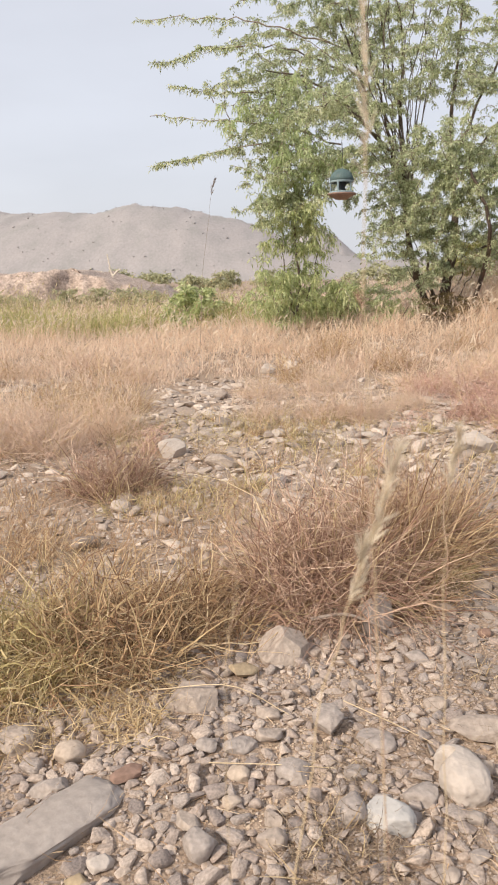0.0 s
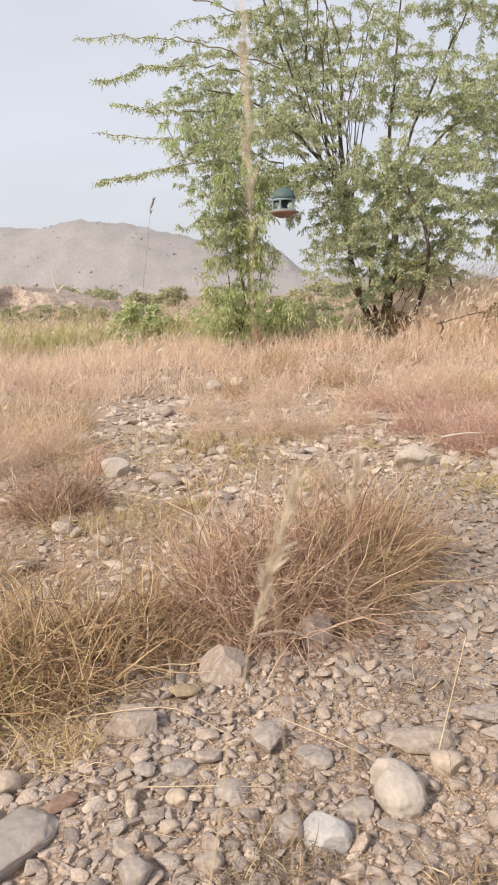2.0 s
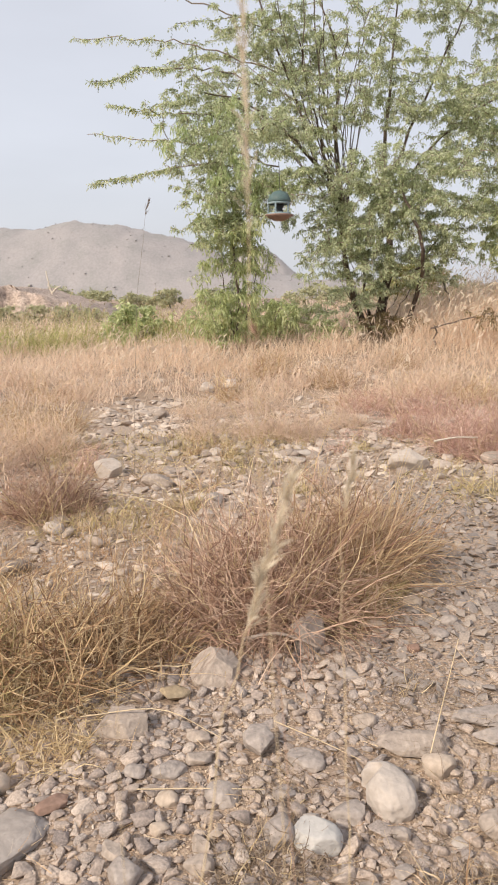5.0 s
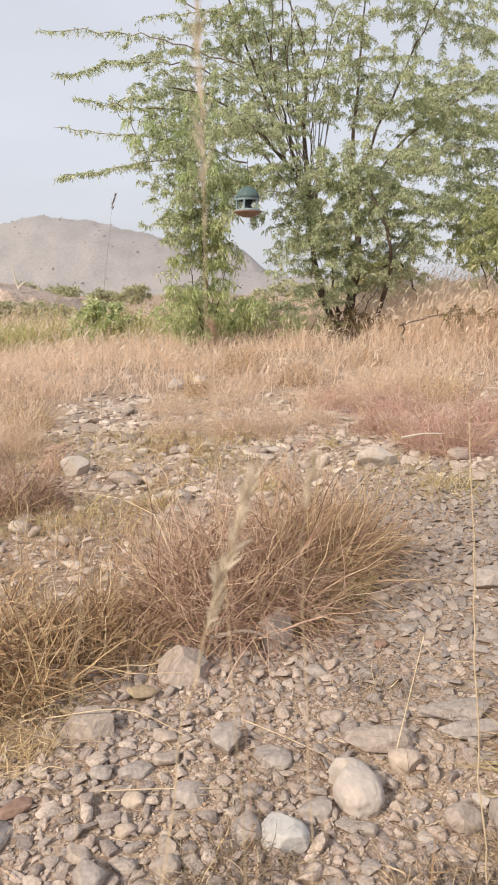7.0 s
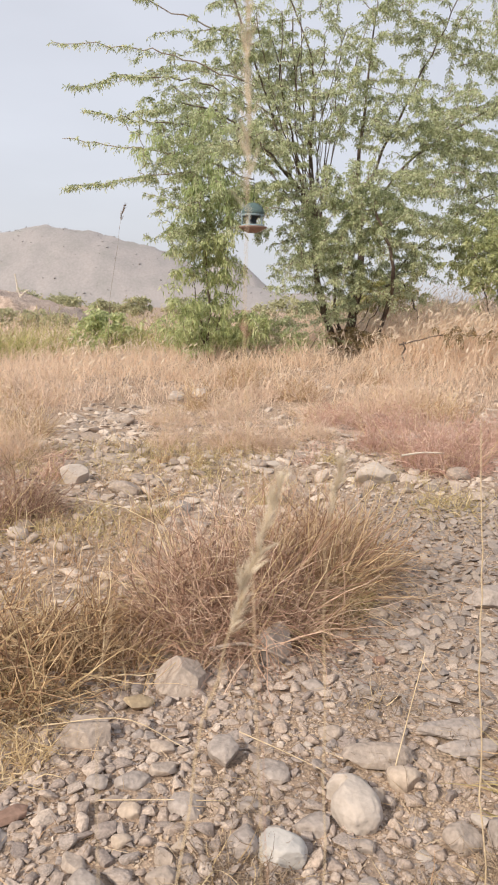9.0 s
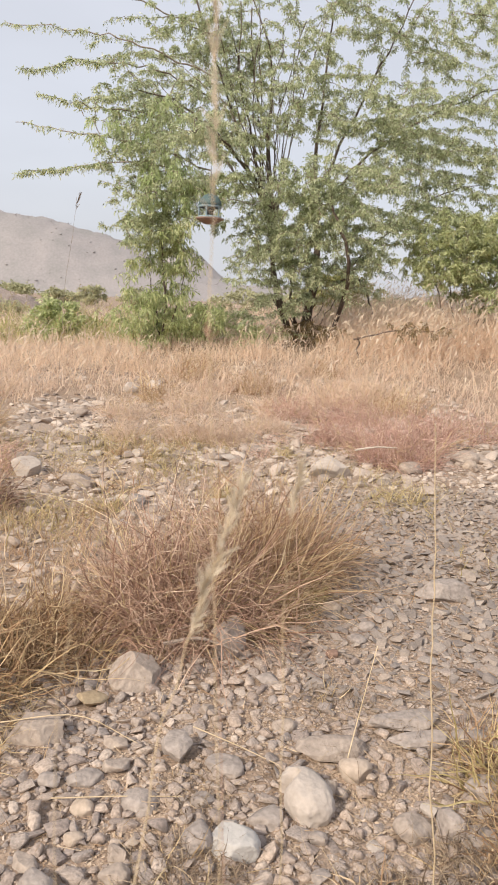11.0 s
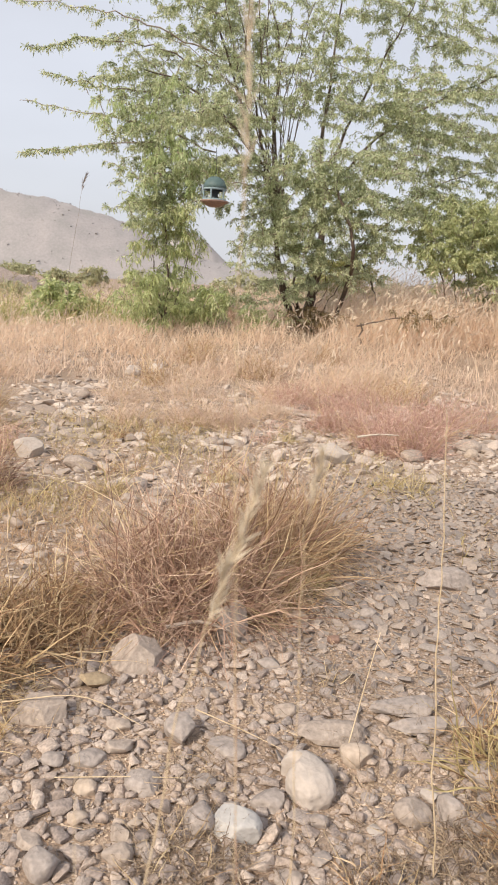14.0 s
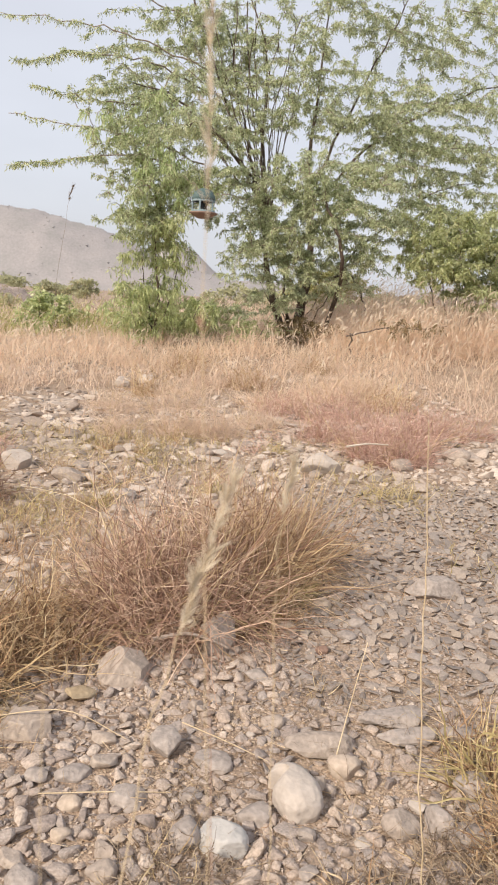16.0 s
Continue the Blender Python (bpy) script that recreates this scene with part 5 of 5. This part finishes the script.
# scrubby tree beyond, with several thin stems
scrub = Tree("scrub_tree", 9, "low scrubby tree with yellow-green leaves and thin stems", 7.3, 14.7)
for k in range(6):
    scrub.limb([(0, 0, -0.1), (-0.5 + 0.2 * k, 0.1, 0.6), (-1.0 + 0.42 * k, 0.0, 1.9)], 0.022, 0.008, "limb", M_BARK, 10, 0.02, 6)
for c, r, n in [((-0.6, -0.2, 1.5), (0.8, 0.6, 0.7), 60), ((0.6, -0.1, 1.4), (0.9, 0.7, 0.8), 65), ((0, -0.3, 2.2), (1.1, 0.7, 0.55), 55)]:
    scrub.grow(lobe(scrub.rng, c, r, n), 0.15, 0.008)
scrub.leaf(50, 0.11, 0.028, M_SHRUB, 1.0, 12)
scrub.wood()


def shrub(x, y, wide, high, n, mat, label, seed, leaf=0.10, name="shrub", least=12):
    s = Tree(name, seed, label, x, y)
    s.root["category"] = "shrub"
    for k in range(5):
        a = k * 1.256
        s.limb([(0, 0, -0.05), (0.2 * wide * math.cos(a), 0.2 * wide * math.sin(a), high * 0.35), (0.35 * wide * math.cos(a), 0.3 * wide * math.sin(a), high * 0.7)], 0.02, 0.006, "stem", M_BARK, 8, 0.01, 5)
    s.grow(lobe(s.rng, (0, 0, high * 0.5), (wide / 2, wide / 2.4, high / 2), n), 0.15, 0.008)
    s.leaf(20, leaf, leaf * 0.26, mat, 0.5, least)
    s.wood()
    return s.root


shrub(-1.30, 18.2, 1.25, 1.15, 42, M_SAP, "rounded bright yellow-green shrub behind dry grass", 41, 0.16)
shrub(1.7, 17.5, 1.6, 0.85, 50, M_SHRUB, "low green shrub under the mesquite", 42)
shrub(2.7, 18.0, 1.4, 0.8, 40, M_SHRUB, "low green shrub under the mesquite", 43)
shrub(6.2, 20.5, 1.8, 1.7, 70, M_REED, "feathery pale green bush beyond the field", 44, 0.16)
shrub(4.05, 15.1, 1.3, 0.5, 40, M_DEADLEAF, "tangle of dead twigs and brown leaves", 45, 0.08)
shrub(3.0, 15.2, 1.3, 0.55, 34, M_SHRUB, "low green shoots at the mesquite's foot", 46, 0.08)
for k, (x, y, w, h) in enumerate([(-17, 75, 5, 2.6), (-13.5, 80, 6, 2.4), (-9.5, 70, 4.5, 2.3), (-6, 85, 5, 2.2), (-24, 90, 6, 3), (-3, 95, 4, 2.6), (10, 60, 7, 2.4), (16, 65, 7, 2.6), (22, 60, 7, 2.4), (3, 90, 6, 2.4)]):
    shrub(x, y, w, h, 28, M_FAR, "grey-green scrub bush on the far plain", 50 + k, 0.5, "far_bush", 5)


for k, (x, y, w, h) in enumerate([(-13.2, 39.5, 1.6, 0.9), (-11.6, 39.2, 1.2, 0.8), (-9.8, 39.6, 1.5, 1.0), (-8.2, 39.4, 1.3, 1.1), (-6.6, 40.0, 1.8, 1.0), (-5.2, 39.0, 1.3, 0.9)]):
    shrub(x, y, w, h, 26, M_FAR, "small grey-green bush below the earth bank", 70 + k, 0.2, "bank_bush", 6)


# dead pale snag on the plain
snag = Tree("dead_tree", 61, "bleached white dead tree stump on the plain", -9.2, 50.0)
snag.limb([(0, 0, -0.1), (0.05, 0, 1.5), (-0.1, 0, 2.2), (-0.25, 0, 3.1)], 0.09, 0.04, "trunk", M_BONE)
snag.limb([(0, 0, 1.6), (0.35, 0, 2.0), (0.6, 0, 2.1)], 0.08, 0.04, "limb", M_BONE)
snag.limb([(0, 0, 1.3), (-0.4, 0.1, 1.7), (-0.7, 0.1, 2.0)], 0.06, 0.03, "limb", M_BONE)

# fallen branch in the grass beside the trunks
fall = Tree("fallen_branch", 62, "fallen dead branch with withered brown leaves", 4.85, 12.9)
fall.root["category"] = "branch"
fall.limb([(-0.6, 0, 0.42), (0.1, 0.05, 0.60), (0.8, -0.1, 0.62), (1.3, -0.1, 0.70)], 0.014, 0.005)
fall.limb([(-0.5, 0, -0.02), (-0.5, 0, 0.4), (-0.45, 0, 0.46)], 0.014, 0.012)
fall.grow(lobe(fall.rng, (0.7, -0.1, 0.60), (0.6, 0.2, 0.14), 12), 0.1, 0.006)
fall.leaf(18, 0.09, 0.022, M_DEADLEAF, 1.5, 6, "withered_leaves")
fall.wood()


# ---- far land ----
def earth_bank():
    nx, ny = 150, 24
    X, Q = np.meshgrid(np.linspace(-34, -3.2, nx), np.linspace(0, 1, ny))
    top = 1.75 * (1 - step(-9.5, -3.6, X)) + 0.5 * (lumps(X, X * 0, 1.3) - 0.5) + 0.28 * (lumps(X, Q * 5 + 2, 0.3) - 0.5) + 0.1
    Y = 40 + Q * 3.2 + 1.8 * lumps(X, Q * 2, 2.0) + 0.7 * lumps(X * 1.0, Q * 2, 0.45)
    Z = top * step(0.0, 0.55, Q + 0.16 * (lumps(X + 5, Q * 4, 0.9) - 0.5) + 0.1 * (lumps(X * 2.2, Q * 2, 0.5) - 0.5)) * (1 - step(0.97, 1.0, Q)) - 0.05
    V = np.stack([X, Y + 14 * step(0.6, 1, Q), Z], -1).reshape(-1, 3)
    i = (np.arange(ny - 1)[:, None] * nx + np.arange(nx - 1)[None]).ravel()
    return link_mesh("earth_bank", V, np.stack([i, i + 1, i + nx + 1, i + nx], -1), M_BANK, smooth=True)


tagged(earth_bank(), "eroded reddish-tan earth bank beyond the grass", "bank", kind="structure")


def hill(name, x0, x1, y, peaks, rough, label):
    nx, ny = 220, 60
    X, Q = np.meshgrid(np.linspace(x0, x1, nx), np.linspace(0, 1, ny))
    crest = np.zeros_like(X)
    for cx, w, h in peaks:
        crest = (crest ** 6 + (h * np.exp(-((X - cx) / w) ** 2)) ** 6) ** (1 / 6)
    s = (x1 - x0) / 12
    gully = lumps(X + 30 * Q, Q * 50, s * 0.35) * 0.5 + lumps(X + 70 - 25 * Q, Q * 40, s * 0.12) * 0.5
    Z = crest * np.sin(np.clip(Q * 1.25, 0, 1) * np.pi / 2) ** 1.1 * (1 + rough * (gully - 0.5) * (1.3 - Q)) + ((lumps(X, X * 0 + 3, s * 0.16) - 0.5) * 4.0 + (lumps(X, Q * 30, s * 0.03) - 0.5) * 3.2) * step(0.3, 0.8, Q)
    Z = Z * (1 - step(0.85, 1.0, Q)) - 1
    V = np.stack([X, y - 260 + 330 * Q, Z], -1).reshape(-1, 3)
    i = (np.arange(ny - 1)[:, None] * nx + np.arange(nx - 1)[None]).ravel()
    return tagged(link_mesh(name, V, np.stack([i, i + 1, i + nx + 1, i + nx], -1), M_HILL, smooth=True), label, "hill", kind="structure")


def hill_scrub(name, ob, n, seed):
    """Specks of scrub on a far slope, their colour paled to imitate haze."""
    r = np.random.default_rng(seed)
    P = np.array([v.co[:] for v in ob.data.vertices])
    P = P[P[:, 2] > 6]
    P = P[r.integers(0, len(P), n)] + r.normal(size=(n, 3)) * np.array([3, 3, 0])
    V0, F0 = SMALL[0]
    W = V0[None] * (r.lognormal(0.0, 0.45, (n, 1, 1)) * 0.6) * np.array([1.4, 1.4, 0.8]) + P[:, None]
    return tagged(link_mesh(name, W.reshape(-1, 3), (F0[None] + (np.arange(n) * len(V0))[:, None, None]).reshape(-1, 3), M_SPECK), "specks of scrub on the hill, haze-paled to grey in their colour", "scrub", kind="stuff")


far_hill = hill("hill_far", -1000, 260, 900, [(-130, 120, 86), (-70, 90, 78), (-225, 130, 80), (-310, 110, 84), (-420, 130, 83), (-620, 230, 92), (-12, 100, 64), (60, 110, 32)], 0.12, "bare rocky hill on the horizon, haze-paled to pinkish-grey in its colour")
hill_scrub("hill_scrub", far_hill, 1800, 91)
hill("hill_beyond", -120, 900, 1500, [(120, 95, 100), (330, 260, 36), (760, 160, 50)], 0.14, "distant hill behind the tree, haze-paled to grey in its colour")


# ---- hanging bird feeder ----
def turned(name, profile, sides, mat, parent, label="", smooth=False):
    """A form turned round the upright axis: rows of radius and height."""
    pr = np.array(profile, float)
    a = np.arange(sides) / sides * 2 * np.pi + np.pi / sides
    V = np.stack([pr[:, None, 0] * np.cos(a), pr[:, None, 0] * np.sin(a), pr[:, None, 1] + 0 * a], -1).reshape(-1, 3)
    i = np.arange(len(pr) - 1)[:, None] * sides
    j = np.arange(sides)[None]
    F = np.stack([i + j, i + (j + 1) % sides, i + sides + (j + 1) % sides, i + sides + j], -1).reshape(-1, 4)
    ob = link_mesh(name, V, F, mat, parent, smooth)
    if label:
        ob["label"] = label
    return ob


feeder = tagged(new("bird_feeder"), "hanging bird feeder with teal roof and rusty red tray", "bird feeder")
feeder.location = (1.57, 13.0, 2.60)
feeder.scale = (0.98, 0.98, 0.96)
tray = turned("tray", [(0.001, 0.0), (0.10, 0.005), (0.22, 0.07), (0.25, 0.085), (0.25, 0.105), (0.235, 0.105), (0.21, 0.085), (0.001, 0.08)], 20, M_TRAY, feeder, "rusty red dished tray", True)
turned("rim", [(0.185, 0.10), (0.205, 0.10), (0.205, 0.135), (0.185, 0.135), (0.185, 0.10)], 16, M_PALEBLUE, tray, "pale blue rim")
roof = turned("roof", [(0.001, 0.31), (0.195, 0.31), (0.207, 0.32), (0.20, 0.37), (0.165, 0.44), (0.10, 0.495), (0.04, 0.515), (0.001, 0.52)], 16, M_TEAL, feeder, "dark teal domed roof", True)
turned("eaves", [(0.17, 0.28), (0.20, 0.28), (0.20, 0.32), (0.17, 0.32), (0.17, 0.28)], 16, M_PALEBLUE, roof, "pale blue band under the roof")
for k in range(5):
    a = k * math.pi * 0.4 + 0.5
    V, F = tube([(0.19 * math.cos(a), 0.19 * math.sin(a), 0.10), (0.187 * math.cos(a), 0.187 * math.sin(a), 0.2), (0.185 * math.cos(a), 0.185 * math.sin(a), 0.31)], [0.02, 0.015, 0.02], 6)
    link_mesh("post", V, F, M_PALEBLUE, feeder, True)
turned("seed_hopper", [(0.001, 0.085), (0.07, 0.09), (0.075, 0.16), (0.055, 0.20), (0.085, 0.25), (0.09, 0.32), (0.001, 0.325)], 12, M_DARK, feeder, "dark seed hopper", True)
V, F = tube(curve([(0, 0, 0.51), (0.01, 0, 0.7), (0, 0.05, 1.0)], 6), [0.005] * 6, 6)
link_mesh("cord", V, F, M_DARK, feeder, True)


# ---- tall stems close to the lens, and one in the field ----
def stalk(points, radius, head, label, seed, mat=None, plume=0.014, count=160, fluff=None):
    """One tall grass stem in seed, rooted in the ground."""
    r = np.random.default_rng(seed)
    P = curve(points, 22, r, 0.002)
    V, F = tube(P, np.linspace(radius, radius * 0.45, 22), 6)
    ob = tagged(link_mesh("grass_stalk", V, F, mat or M_PALESTRAW, None, True), label, "grass stalk", "tall grass stalks")
    if head:
        n = count
        q = r.uniform(1 - head, 1.0, n) * 21
        i = np.clip(q.astype(int), 0, 20)
        f = (q - i)[:, None]
        B = P[i] * (1 - f) + P[i + 1] * f
        d = unit(unit(P[i + 1] - P[i]) * 1.2 + r.normal(size=(n, 3)) * 0.28)
        V, F = strips(r, B, d, plume * r.uniform(0.6, 1.4, n), plume * 0.09 * r.uniform(0.6, 1.4, n), 2, 0.2, -1)
        link_mesh("seed_head", V, F, fluff or M_FLUFF, ob)
    return ob


stalk([(0.02, 0.62, 0.0), (0.05, 0.66, 0.45), (0.085, 0.7, 0.80), (0.13, 0.7, 1.03), (0.17, 0.7, 1.16)], 0.0012, 0.28, "tall pale grass stalk with a feathery head", 201, None, 0.022, 210)
stalk([(0.19, 0.70, 0.0), (0.165, 0.66, 0.6), (0.14, 0.65, 1.10), (0.13, 0.65, 1.32), (0.125, 0.65, 1.50), (0.115, 0.65, 1.70)], 0.0006, 0.34, "tall pale grass stalk with a long thin head", 202, None, 0.02, 110)
stalk([(0.79, 1.4, 0.0), (0.74, 1.4, 0.41), (0.71, 1.4, 0.80), (0.68, 1.4, 1.11)], 0.0021, 0.06, "long straight straw-coloured grass stalk", 203, None, 0.012, 24)
stalk([(-0.36, 5.0, 0.0), (-0.32, 5.0, 0.8), (-0.28, 5.0, 1.4), (-0.23, 5.0, 1.71), (-0.22, 5.0, 1.85), (-0.19, 5.0, 1.94)], 0.0013, 0.2, "lone tall thin grass stalk with dark seed spikes", 204, M_TWIG, 0.03, 70, M_TWIG)
stalk([(0.22, 0.72, 0.0), (0.19, 0.75, 0.5), (0.17, 0.75, 0.86), (0.15, 0.75, 1.11), (0.14, 0.75, 1.25), (0.14, 0.75, 1.30)], 0.0006, 0.05, "tall thin grass stalk with a purplish head", 205, M_RUST, 0.012, 40, M_RUST)
stalk([(-0.02, 0.58, 0.0), (0.0, 0.6, 0.6), (0.01, 0.6, 0.98), (0.02, 0.6, 1.10), (0.02, 0.6, 1.19), (0.025, 0.6, 1.24)], 0.0005, 0, "tall thin pale grass stalk", 206)
stalk([(0.30, 0.7, 0.0), (0.25, 0.74, 0.6), (0.235, 0.75, 0.95), (0.23, 0.75, 1.08), (0.24, 0.75, 1.17)], 0.0008, 0.16, "tall pale grass stalk with a feathery head", 207)


# ---- separate stones in front, each a piece of the ground ----
def loose_stones():
    r = np.random.default_rng(77)
    meshes = []
    for V, F in [cobble(r, 13 + k % 5, 0.66, 0.24) for k in range(12)]:
        me = bpy.data.meshes.new("stone")
        me.from_pydata([tuple(v) for v in V], [], [tuple(int(i) for i in f) for f in F])
        me.polygons.foreach_set("use_smooth", np.ones(len(F), bool))
        me.set_sharp_from_angle(angle=radians(46))
        me.materials.append(M_STONE)
        meshes.append(me)
    xy, sizes = LOOSE
    open_ground = {tuple(p) for p in clear(xy, 1.2)}
    R = spin(r, len(xy), 0.2)
    pieces = 0
    for k, (x, y) in enumerate(xy):
        if (x, y) not in open_ground or pieces >= 300:
            continue
        pieces += 1
        s = float(sizes[k])
        size = Vector((s * r.uniform(0.95, 1.3), s * r.uniform(0.75, 1.0), s * r.uniform(0.4, 0.7)))
        ob = new("stone", meshes[k % 12])
        ob.parent = ground
        ob.matrix_basis = Matrix.Translation((x, y, float(height(x, y)) + size.z * 0.3)) @ Matrix(R[k].tolist()).to_4x4() @ Matrix.Diagonal((*size, 1))


loose_stones()
